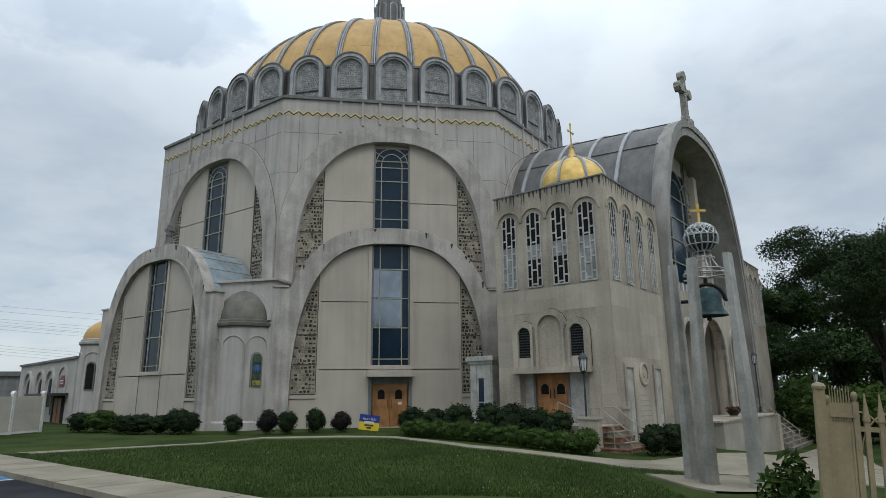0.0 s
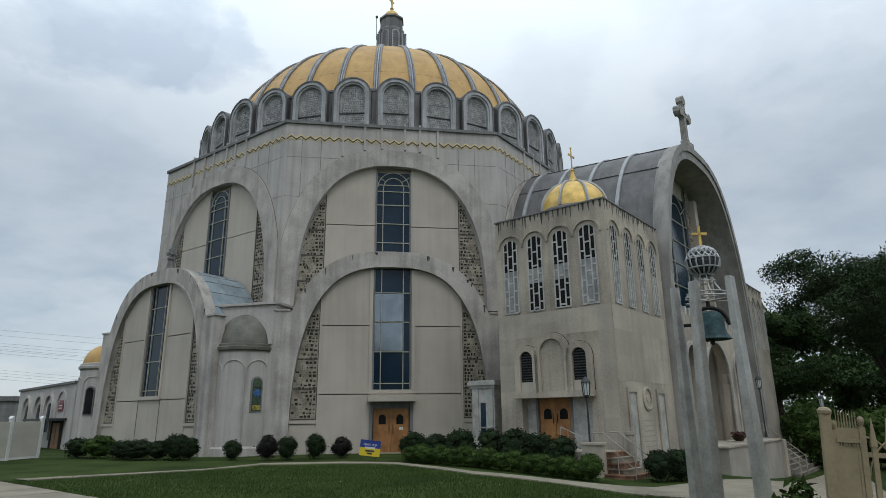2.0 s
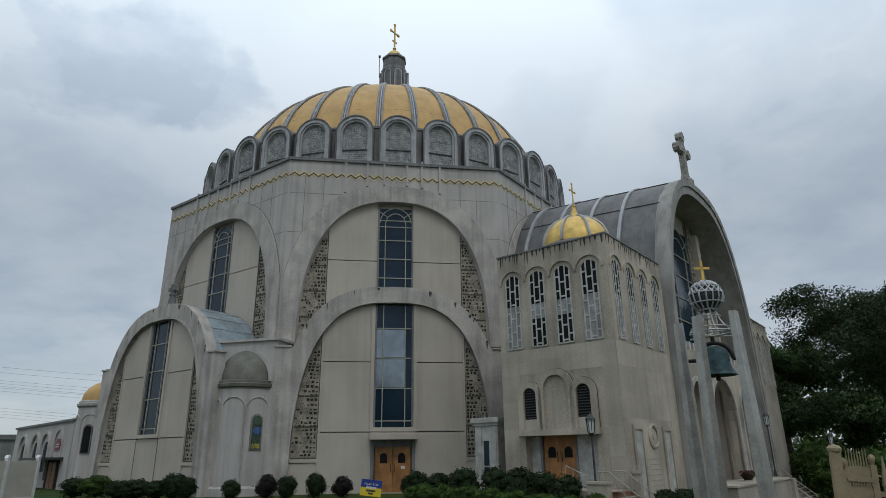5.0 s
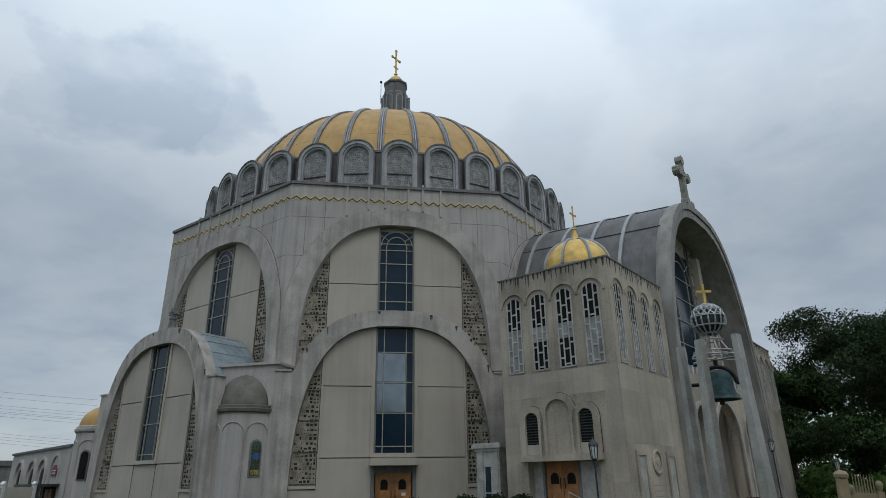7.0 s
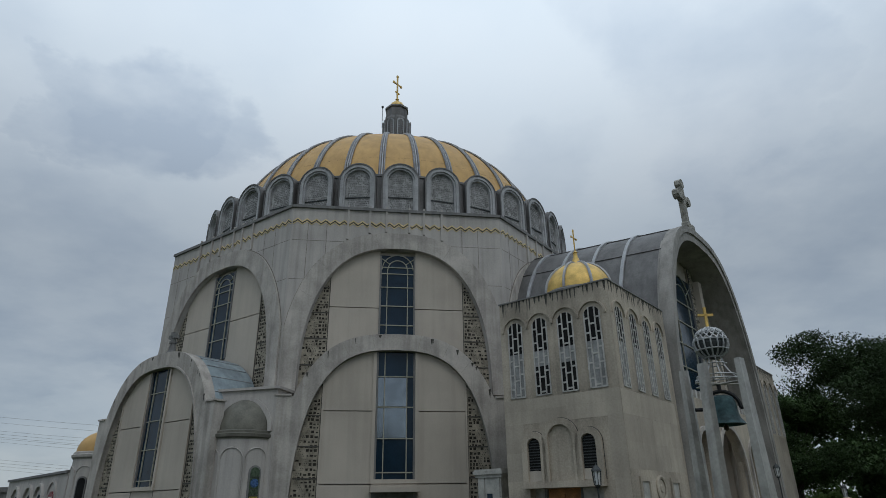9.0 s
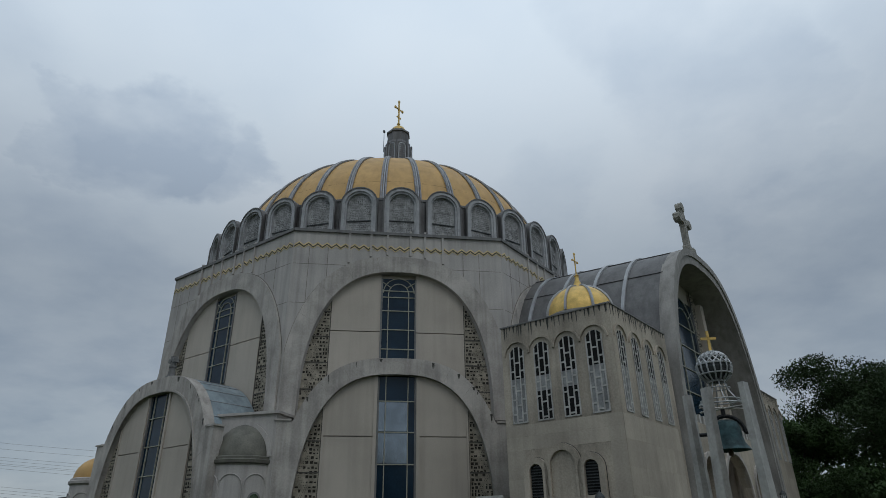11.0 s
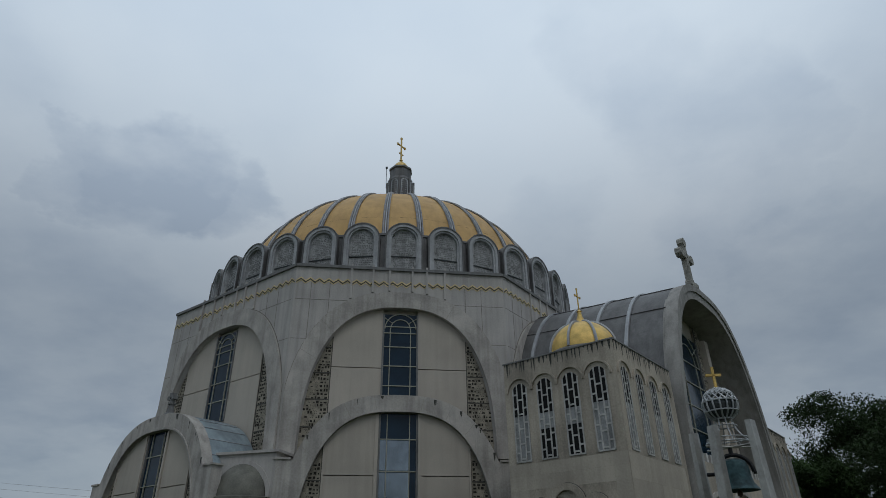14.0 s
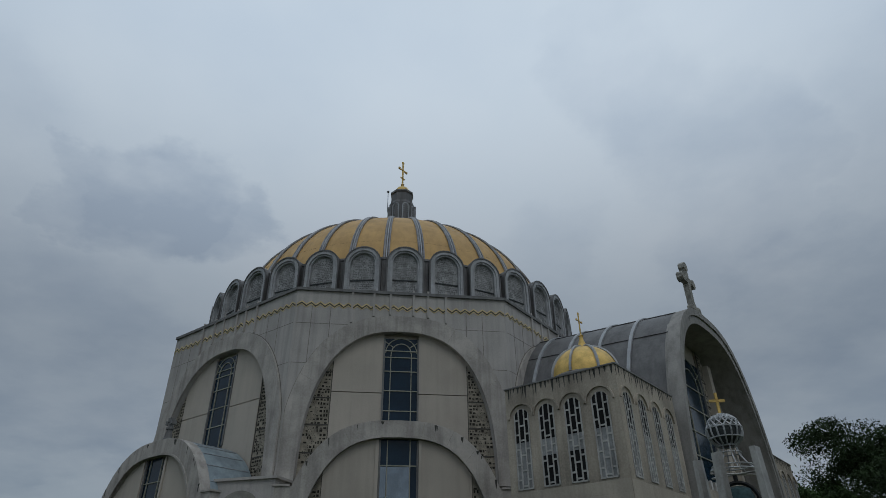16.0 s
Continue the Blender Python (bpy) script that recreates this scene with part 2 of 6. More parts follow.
# ---- building helpers ----
def part(name, bm, mat, parent, label="", smooth=False, kind=""):
    """One mesh object from a bmesh, under a thing or a part (in the thing's own axes)."""
    me = bpy.data.meshes.new(name)
    bmesh.ops.recalc_face_normals(bm, faces=bm.faces)
    bm.to_mesh(me)
    bm.free()
    for m in mat if isinstance(mat, (list, tuple)) else (mat,):
        me.materials.append(m)
    if smooth:
        me.shade_smooth()
        me.set_sharp_from_angle(angle=radians(35))
    ob = new(name, me)
    ob.parent = parent
    if label or kind:
        tagged(ob, label, kind=kind)
    return ob


def thing(name, at, label, category, group="", turn=0.0):
    ob = new(name)
    ob.empty_display_size = 0.2
    ob.matrix_basis = pose(*at, 0, 0, turn)
    return tagged(ob, label, category, group)


def wallframe(x, y, deg, z=0.0):
    """Axes of a wall: x along it, y into it, z up."""
    return Matrix.Translation((x, y, z)) @ Matrix.Rotation(radians(deg), 4, "Z")


def box(bm, m, u0, u1, d0, d1, z0, z1, mi=0):
    vs = [bm.verts.new(m @ Vector((u, d, z))) for z in (z0, z1) for d in (d0, d1) for u in (u0, u1)]
    for f in ((0, 1, 3, 2), (4, 6, 7, 5), (0, 4, 5, 1), (2, 3, 7, 6), (0, 2, 6, 4), (1, 5, 7, 3)):
        bm.faces.new([vs[i] for i in f]).material_index = mi


def prism(bm, m, line, d0, d1):
    """A closed outline (u, z), given depth."""
    a = [bm.verts.new(m @ Vector((u, d0, z))) for u, z in line]
    b = [bm.verts.new(m @ Vector((u, d1, z))) for u, z in line]
    bm.faces.new(a)
    bm.faces.new(b[::-1])
    for i in range(len(line)):
        j = (i + 1) % len(line)
        bm.faces.new((a[i], b[i], b[j], a[j]))


def band(bm, m, outer, inner, d0, d1):
    """A strip between two open lines of equal length, given depth."""
    rows = [[bm.verts.new(m @ Vector((u, d, z))) for u, z in line] for line, d in ((outer, d0), (inner, d0), (inner, d1), (outer, d1))]
    for r in range(4):
        p, q = rows[r], rows[(r + 1) % 4]
        for i in range(len(p) - 1):
            bm.faces.new((p[i], p[i + 1], q[i + 1], q[i]))
    for i in (0, -1):
        bm.faces.new([r[i] for r in rows])


def arc(w, h, p=2.8, z0=0.0, n=40, bottom=0.0, u0=0.0):
    """Points of an arch curve from its left foot over the top to its right foot; feet at height bottom above z0."""
    s = bottom / h
    top = math.acos(min(1, s ** (p / 2))) if s > 0 else math.pi / 2
    out = []
    for i in range(n + 1):
        a = -top + 2 * top * i / n
        c, sn = math.cos(a), math.sin(a)
        out.append((u0 + w * math.copysign(abs(sn) ** (2 / p), sn), z0 + h * max(0.0, c) ** (2 / p)))
    return out


def arch_at(w, h, u, p=2.8, z0=0.0):
    return z0 + h * max(0.0, 1 - (abs(u) / w) ** p) ** (1 / p)


def tube(bm, a, b, r0, r1=None, n=8, caps=True):
    """A tapered round bar from a to b."""
    a, b, r1 = Vector(a), Vector(b), r0 if r1 is None else r1
    q = (b - a).to_track_quat("Z", "Y")
    ring = [[bm.verts.new(c + q @ Vector((r * math.cos(2 * math.pi * i / n), r * math.sin(2 * math.pi * i / n), 0))) for i in range(n)] for c, r in ((a, r0), (b, r1))]
    for i in range(n):
        bm.faces.new((ring[0][i], ring[0][(i + 1) % n], ring[1][(i + 1) % n], ring[1][i]))
    if caps:
        bm.faces.new(ring[0][::-1])
        bm.faces.new(ring[1])


def bent_bar(bm, pts, r, n=5):
    """One bar along a line of points."""
    rings = []
    for i, p in enumerate(pts):
        q = (pts[min(i + 1, len(pts) - 1)] - pts[max(i - 1, 0)]).to_track_quat("Z", "Y")
        rings.append([bm.verts.new(p + q @ Vector((r * math.cos(2 * math.pi * j / n), r * math.sin(2 * math.pi * j / n), 0))) for j in range(n)])
    for a, b in zip(rings[:-1], rings[1:]):
        for j in range(n):
            bm.faces.new((a[j], a[(j + 1) % n], b[(j + 1) % n], b[j]))
    bm.faces.new(rings[0][::-1])
    bm.faces.new(rings[-1])


def lathe(bm, line, n=32, at=(0, 0, 0), a0=0.0, a1=360.0):
    """Turns a profile (r, z) about the upright axis."""
    full = a1 - a0 > 359.9
    count = n if full else n + 1
    rows = []
    for i in range(count):
        a = radians(a0 + (a1 - a0) * i / n)
        rows.append([bm.verts.new((at[0] + r * math.cos(a), at[1] + r * math.sin(a), at[2] + z)) for r, z in line])
    for i in range(n):
        p, q = rows[i], rows[(i + 1) % count]
        for j in range(len(line) - 1):
            bm.faces.new((p[j], q[j], q[j + 1], p[j + 1]))


def pieces(name, mat, parent, m, boxes):
    """Separate small boxes, each a part of its own."""
    for b in boxes:
        bm = bmesh.new()
        box(bm, m, *b)
        part(name, bm, mat, parent)


def voussoirs(m, parent, cin, cout, d, count, u0=0.0, clip=99.0):
    """Thin dark joints across an arch ring."""
    a, b = curve(cin, 40 * count), curve(cout, 40 * count)
    for i in range(1, count):
        (ua, za), (ub, zb) = a[40 * i], b[40 * i]
        if abs(ub) > clip:
            continue
        bm = bmesh.new()
        prism(bm, m, [(u0 + ua - 0.009, za), (u0 + ua + 0.009, za), (u0 + ub + 0.009, zb - 0.01), (u0 + ub - 0.009, zb - 0.01)], d - 0.005, d + 0.02)
        part("ring_joint", bm, JOINTPALE, parent)


def gold_cross(bm, m, h, w, r):
    """A cross with flared ends, its foot at the frame's origin."""
    box(bm, m, -r, r, -r, r, 0, h)
    zc = h * 0.66
    box(bm, m, -w / 2, w / 2, -r * 0.9, r * 0.9, zc - r, zc + r)
    for u, z in ((-w / 2, zc), (w / 2, zc), (0, h)):
        box(bm, m, u - 1.7 * r, u + 1.7 * r, -1.2 * r, 1.2 * r, z - 1.7 * r, z + 1.7 * r)


# ---- the church ----
CX, CY = -5.2, 48.9
APO, HALF, ROOF = 15.36, 6.36, 18.58
PHI = 8.8
church = thing("church", (CX, CY, 0), "large domed limestone church with a gold dome and arched walls", "church")
rnd = random.Random(5)


def face(k, dist):
    """Wall frame of octagon side k, dist metres from the centre, in the church's axes."""
    a = radians(PHI + 45 * k)
    return wallframe(dist * math.sin(a), -dist * math.cos(a), PHI + 45 * k)


# core behind the arches
bm = bmesh.new()
core = [(APO - 0.45) / math.cos(math.pi / 8), ROOF - 0.3]
bot = [bm.verts.new((core[0] * math.sin(radians(PHI + 22.5 + 45 * k)), -core[0] * math.cos(radians(PHI + 22.5 + 45 * k)), -0.5)) for k in range(8)]
top = [bm.verts.new(v.co + Vector((0, 0, core[1] + 0.5))) for v in bot]
bm.faces.new(top)
for i in range(8):
    bm.faces.new((bot[i], bot[(i + 1) % 8], top[(i + 1) % 8], top[i]))
part("core_wall", bm, PANEL, church)

UP_IN, UP_OUT = (5.4, 8.6, 2.5, 7.5), (6.5, 9.6, 2.5, 7.5)
LO_IN, LO_OUT = (5.1, 9.56, 2.8, 0.0), (6.05, 10.45, 2.8, 0.0)


def curve(c, n=40, u0=0.0, bottom=0.0):
    return arc(c[0], c[1], c[2], c[3], n, bottom, u0)


def screen_between(m, parent, u0, u1, z0, c, d, seed, uc=0.0):
    """A stone screen that fills the arch between u0 and u1 above z0, with three joints and dark blocks that paint the
    shade of its openings.
    """
    n = 14
    line = [(u0, z0), (u1, z0)]
    for i in range(n + 1):
        u = u1 + (u0 - u1) * i / n
        line.append((u, max(z0 + 0.01, arch_at(c[0], c[1], u - uc, c[2], c[3]) - 0.02)))
    bm = bmesh.new()
    prism(bm, m, line, d, d + 0.2)
    sc = part("screen", bm, SCREEN, parent, "pale stone screen with small dark blocks for its shaded openings")
    r = random.Random(seed)
    bm = bmesh.new()
    inner = u0 if abs(u0) < abs(u1) else u1
    sg = 1 if inner == u0 else -1
    wide = u1 - u0
    below = lambda ua, ub, zt: zt < min(arch_at(c[0], c[1], ua - uc, c[2], c[3]), arch_at(c[0], c[1], ub - uc, c[2], c[3])) - 0.1
    z = z0 + 0.09
    while z < c[1] + c[3]:
        pitch = r.choice((0.17, 0.2, 0.23))
        f = (z - z0) % 1.5 / 1.5
        braid = wide * (0.42 + 0.42 * abs(2 * f - 1))
        q = 0.09
        while q < wide - 0.1:
            w, h = r.choice(((0.12, 0.11), (0.14, 0.13), (0.08, 0.14), (0.16, 0.08), (0.11, 0.06), (0.07, 0.07)))
            ua, ub = sorted((inner + sg * q, inner + sg * (q + w)))
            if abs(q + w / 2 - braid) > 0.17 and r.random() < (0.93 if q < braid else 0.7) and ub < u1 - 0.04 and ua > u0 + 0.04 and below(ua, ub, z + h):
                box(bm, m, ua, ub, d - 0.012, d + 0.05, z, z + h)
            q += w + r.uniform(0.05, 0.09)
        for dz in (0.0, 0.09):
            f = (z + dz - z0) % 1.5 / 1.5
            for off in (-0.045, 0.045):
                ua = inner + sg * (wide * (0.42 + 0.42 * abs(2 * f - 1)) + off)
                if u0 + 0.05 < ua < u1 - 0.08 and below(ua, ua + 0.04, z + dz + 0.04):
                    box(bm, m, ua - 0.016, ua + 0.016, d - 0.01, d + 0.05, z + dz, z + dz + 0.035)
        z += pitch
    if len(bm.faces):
        part("shade_block", bm, HOLE, sc, kind="stuff")
    else:
        bm.free()
    zt = max(arch_at(c[0], c[1], u - uc, c[2], c[3]) for u in (u0, u1))
    z = z0
    while z < zt - 0.6:
        lim = [u for u in (u0 + (u1 - u0) * i / 20 for i in range(21)) if arch_at(c[0], c[1], u - uc, c[2], c[3]) > z]
        if lim:
            pieces("joint", JOINT, sc, m, [(lim[0], lim[-1], d - 0.03, d + 0.02, z - 0.03, z + 0.03)])
        z += 1.5
    ue = u0 if abs(u0) < abs(u1) else u1
    pieces("joint", JOINT, sc, m, [(ue - 0.03, ue + 0.03, d - 0.03, d + 0.02, z0, arch_at(c[0], c[1], ue - uc, c[2], c[3]) - 0.03)])
    return sc


def tall_window(m, parent, u0, u1, z0, z1, rows, d, arched, name="tall_window"):
    """Dark glass with pale glazing bars: narrow side lights and cross bars."""
    bm = bmesh.new()
    box(bm, m, u0, u1, d, d + 0.04, z0, z1)
    win = part(name, bm, GLASS, parent, "tall dark blue window with pale bars")
    w = u1 - u0
    bm = bmesh.new()
    for u in (u0, u1):
        box(bm, m, u - 0.05, u + 0.05, d - 0.1, d + 0.02, z0, z1)
    part("frame", bm, FRAMEGREY, win)
    lo, hi = u0 + w * 0.2, u1 - w * 0.2
    zt = z1 - (w * 0.45 if arched else 0)
    for u in (lo, hi):
        bm = bmesh.new()
        box(bm, m, u - 0.024, u + 0.024, d - 0.06, d + 0.01, z0, zt)
        part("mullion", bm, MULLION, win)
    for z in rows:
        bm = bmesh.new()
        box(bm, m, u0 + 0.05, u1 - 0.05, d - 0.055, d + 0.01, z - 0.026, z + 0.026)
        part("crossbar", bm, MULLION, win)
    if arched:
        for rr in (w * 0.3, w * 0.47):
            bm = bmesh.new()
            pts = [((u0 + u1) / 2 + rr * math.cos(math.pi * i / 14), zt + rr * math.sin(math.pi * i / 14)) for i in range(15)]
            inn = [((u0 + u1) / 2 + (rr - 0.045) * math.cos(math.pi * i / 14), zt + (rr - 0.045) * math.sin(math.pi * i / 14)) for i in range(15)]
            band(bm, m, pts, inn, d - 0.055, d + 0.01)
            part("arched_bar", bm, MULLION, win)
        for a in (35, 145):
            bm = bmesh.new()
            c, s = math.cos(radians(a)), math.sin(radians(a))
            p0 = m @ Vector(((u0 + u1) / 2 + w * 0.3 * c, d - 0.03, zt + w * 0.3 * s))
            p1 = m @ Vector(((u0 + u1) / 2 + w * 0.6 * c, d - 0.03, zt + w * 0.6 * s))
            tube(bm, p0, p1, 0.03, n=4)
            part("spoke", bm, MULLION, win)
    return win


def panel_fill(m, parent, u0, u1, z0, c, d, joints, uc=0.0):
    """Smooth buff wall panel under an arch, with shadow joints between slabs."""
    n = 10
    cuts = [z0] + [z for z in joints] + [99]
    for a, b in zip(cuts[:-1], cuts[1:]):
        line = [(u0, a + 0.025), (u1, a + 0.025)]
        for i in range(n + 1):
            u = u1 + (u0 - u1) * i / n
            line.append((u, min(b - 0.025, arch_at(c[0], c[1], u - uc, c[2], c[3]) - 0.01)))
        if min(z for _, z in line[2:]) <= a + 0.05:
            continue
        bm = bmesh.new()
        prism(bm, m, line, d, d + 0.15)
        part("panel", bm, PANEL, parent)


def upper_side(k, full):
    m = face(k, APO)
    # wall with the arch cut out
    inner = curve(UP_IN)
    bm = bmesh.new()
    line = [(-HALF, 7.0)] + [(inner[0][0], 7.0)] + inner + [(inner[-1][0], 7.0), (HALF, 7.0), (HALF, ROOF), (-HALF, ROOF)]
    a = [bm.verts.new(m @ Vector((u, 0, z))) for u, z in line]
    b = [bm.verts.new(m @ Vector((u * (1 - 0.03), 0.5, z))) for u, z in line]
    bm.faces.new(a)
    for i in range(len(line)):
        j = (i + 1) % len(line)
        bm.faces.new((a[i], b[i], b[j], a[j]))
    wall = part("drum_wall", bm, STONE, church, "weathered grey limestone wall with an arch")
    if not full:
        return
    bm = bmesh.new()
    outer = [(max(-6.28, min(6.28, u)), z) for u, z in curve(UP_OUT)]
    band(bm, m, outer, inner, -0.13, 0.3)
    ring = part("arch_ring", bm, RINGSTONE, wall)
    bm = bmesh.new()
    edge = [(max(-6.28, min(6.28, u)), z) for u, z in curve((6.54, 9.64, 2.5, 7.5))]
    band(bm, m, edge, outer, -0.012, 0.02)
    part("ring_joint", bm, JOINTSOFT, ring)
    voussoirs(m, wall, UP_IN, UP_OUT, -0.13, 11, 0.0, 6.2)
    # slab joints of the wall
    boxes = []
    for u in (-5.4, -4.3, 3.9, 4.9):
        boxes.append((u - 0.012, u + 0.012, -0.006, 0.01, max(arch_at(6.5, 9.6, u, 2.5, 7.5) + 0.05, 7.5), ROOF - 1.0))
    for z in (16.45, 14.0):
        for sg in (-1, 1):
            ue = 6.5 * (1 - ((z - 7.5) / 9.6) ** 2.5) ** (1 / 2.5)
            boxes.append((*sorted((sg * (ue + 0.02), sg * 6.27)), -0.006, 0.01, z - 0.012, z + 0.012))
    pieces("joint", JOINTSOFT, wall, m, boxes)
    # slender pilaster strips
    for u in (-3.05, -1.75, -0.75, 0.65, 1.55, 2.65):
        bm = bmesh.new()
        box(bm, m, u - 0.06, u + 0.06, -0.11, 0.02, arch_at(6.5, 9.6, u, 2.5, 7.5) + 0.1, ROOF + 0.3)
        part("pilaster", bm, STONE, wall)
    # cornice and gold zigzag
    bm = bmesh.new()
    box(bm, m, -HALF - 0.02, HALF + 0.02, -0.12, 0.2, ROOF - 0.02, ROOF + 0.16)
    part("cornice", bm, FRAMEGREY, wall)
    n = 46
    for j, off in enumerate((0.0, -0.09, -0.165)):
        bm = bmesh.new()
        o = [(-HALF + 0.05 + (2 * HALF - 0.1) * i / n, ROOF - 0.84 + off + (0.105 if i % 2 else -0.105)) for i in range(n + 1)]
        band(bm, m, [(u, z + (0.042, 0.05, 0.03)[j]) for u, z in o], [(u, z - (0.042, 0.05, 0.03)[j]) for u, z in o], -0.03 + 0.004 * j, 0.01)
        part("zigzag_trim", bm, (ZIGGOLD, JOINT, ZIGGOLD)[j], wall)
    # infill
    for sg in (-1, 1):
        u0, u1 = sorted((sg * 3.88, sg * 5.33))
        screen_between(m, wall, u0, u1, 7.6, UP_IN, 0.26, 30 + k * 7 + sg)
        u0, u1 = sorted((sg * 1.04, sg * 3.86))
        panel_fill(m, wall, u0, u1, 7.5, UP_IN, 0.2, (12.45,))
    tall_window(m, church, -1.0, 1.0, 10.2, 15.78, (11.45, 12.6, 13.75, 14.6, 15.0), 0.24, True)


for k in range(-3, 5):
    upper_side(k, k in (-1, 0, 1))


def lower_side(k, proj, uc, barrel, door_here, size=1.0):
    m = face(k, APO + proj) @ Matrix.Translation((uc, 0, 0)) @ Matrix.Diagonal((size, 1, size, 1))
    bm = bmesh.new()
    band(bm, m, curve(LO_OUT), curve(LO_IN), -0.0, 0.62)
    ring = part("arch_ring", bm, RINGSTONE, church, "pale limestone arch ring streaked by rain")
    bm = bmesh.new()
    io, oo = curve((5.2, 9.66, 2.8, 0)), curve((5.1, 9.56, 2.8, 0))
    band(bm, m, io, oo, -0.06, 0.1)
    part("inner_moulding", bm, RINGSTONE, ring)
    voussoirs(m, ring, LO_IN, LO_OUT, 0.0, 13)
    # upright piers that square the arch's feet, each with a thin cap
    for sg in (-1, 1):
        foot = [(sg * 6.05, -0.3), (sg * 6.05, 7.1)] + [(sg * (LO_OUT[0] * (1 - (q / LO_OUT[1]) ** 2.8) ** (1 / 2.8) - 0.06), q) for q in (7.1, 6.2, 5.0, 3.5, 2.0)] + [(sg * 5.9, -0.3)]
        bm = bmesh.new()
        prism(bm, m, foot, 0.012, 0.6)
        pier = part("impost_pier", bm, RINGSTONE, ring)
        bm = bmesh.new()
        box(bm, m, *sorted((sg * 6.14, sg * 5.3)), -0.05, 0.62, 7.1, 7.19)
        part("cap", bm, RINGSTONE, pier)
    # dark weather stains on the ring's top
    r = random.Random(k + 9)
    for u in (-4.6, -3.6, -2.2, -0.9, 1.9, 2.0, 3.3, 4.1, 4.3, 5.0):
        w, dz = r.uniform(0.02, 0.1), r.uniform(0.15, 0.5)
        z = arch_at(6.05, 10.45, u)
        bm = bmesh.new()
        prism(bm, m, [(u - w, z - 0.06), (u + w, z - 0.06), (u + 0.7 * w, z - 0.06 - dz * 0.5), (u + 0.15 * w, z - 0.06 - dz), (u - 0.6 * w, z - 0.06 - dz * 0.6)], -0.006, 0.02)
        part("weather_stain", bm, STAIN, ring)
    # barrel roof back to the drum
    bm = bmesh.new()
    band(bm, m, curve((6.0, 10.4, 2.8, 0)), curve((5.7, 10.1, 2.8, 0)), 0.55, proj + 0.1)
    roof = part("barrel_roof", bm, barrel, church, smooth=True)
    if barrel is BLUEROOF:
        line = curve((6.0, 10.4, 2.8, 0), 60)
        for i in range(10, 52, 3):
            bm = bmesh.new()
            (ua, za), _ = line[i], 0
            v = Vector((ua, 0, za - 4)).normalized() * 0.04
            tube(bm, m @ (Vector((ua, 0.62, za)) + v * 0.3), m @ (Vector((ua, proj, za)) + v * 0.3), 0.025, n=4)
            part("seam", bm, SEAM, roof)
    for sg in (-1, 1):
        u0, u1 = sorted((sg * 3.78, sg * 5.09))
        screen_between(m, church, u0, u1, 1.66, LO_IN, 0.26, 60 + k * 7 + sg)
        bm = bmesh.new()
        box(bm, m, u0, u1, 0.2, 0.5, -0.3, 1.42)
        box(bm, m, u0, u1, 0.14, 0.3, 1.46, 1.62)
        part("plinth_panel", bm, PANEL, church)
        u0, u1 = sorted((sg * 1.02, sg * 3.76))
        panel_fill(m, church, u0, u1, -0.3, LO_IN, 0.2, (2.88, 6.4))
        bm = bmesh.new()
        u = sg * 1.12
        box(bm, m, u - 0.09, u + 0.09, 0.12, 0.24, 3.1, 9.45)
        u = sg * 3.72
        box(bm, m, u - 0.05, u + 0.05, 0.15, 0.24, 0, arch_at(5.1, 9.56, u) - 0.03)
        part("jamb", bm, PANEL, church)
    tall_window(m, church, -0.98, 0.98, 3.1, 9.5, (3.42, 5.05, 6.62, 8.2), 0.3, False)
    if door_here:
        # metallic panes added over the glass to stand in for the sky's reflection
        for za, zb, ua, ub in ((5.1, 6.57, -0.92, -0.62), (5.1, 6.57, -0.56, 0.56), (6.67, 8.15, -0.92, -0.62), (6.67, 8.15, -0.56, 0.56)):
            bm = bmesh.new()
            box(bm, m, ua, ub, 0.285, 0.3, za, zb)
            part("bright_pane", bm, SKYPANE, church, "metallic pane added over the glass for the reflected sky")
    bm = bmesh.new()
    box(bm, m, -1.2, 1.2, 0.08, 0.4, 2.9, 3.1)
    part("sill", bm, PANEL, church)
    if door_here:
        bm = bmesh.new()
        box(bm, m, -1.22, 1.22, -0.45, 0.35, 2.5, 2.74)
        part("canopy", bm, PANEL, church, "plain stone canopy slab over a door")
        for sg in (-1, 1):
            bm = bmesh.new()
            box(bm, m, *sorted((sg * 0.95, sg * 1.12)), 0.1, 0.5, 0, 2.5)
            part("door_jamb", bm, FRAMEGREY, church)
        bm = bmesh.new()
        box(bm, m, -1.0, 1.0, 0.2, 0.4, 2.16, 2.5)
        part("lintel", bm, FRAMEGREY, church)
        double_door(m, church, 0.9, 2.16, 0.3)
        bm = bmesh.new()
        box(bm, m, -1.14, 1.14, 0.12, 0.45, 2.742, 2.898)
        part('panel', bm, PANEL, church)
        pieces("paper_notice", WHITEMETAL, church, m, [(0.42, 0.62, 0.275, 0.3, 1.1, 1.24)])
        pieces("door_step", CONCRETE, church, m, [(-1.3, 1.3, -0.7, 0.3, -0.3, 0.02), (-1.6, 1.6, -1.1, -0.7, -0.3, -0.06)])
    else:
        bm = bmesh.new()
        box(bm, m, -1.02, 1.02, 0.2, 0.35, -0.3, 2.88)
        part("panel", bm, PANEL, church)
        pieces("joint", JOINT, church, m, [(u - 0.025, u + 0.025, 0.19, 0.25, -0.3, 2.9) for u in (-1.15, 1.15)])


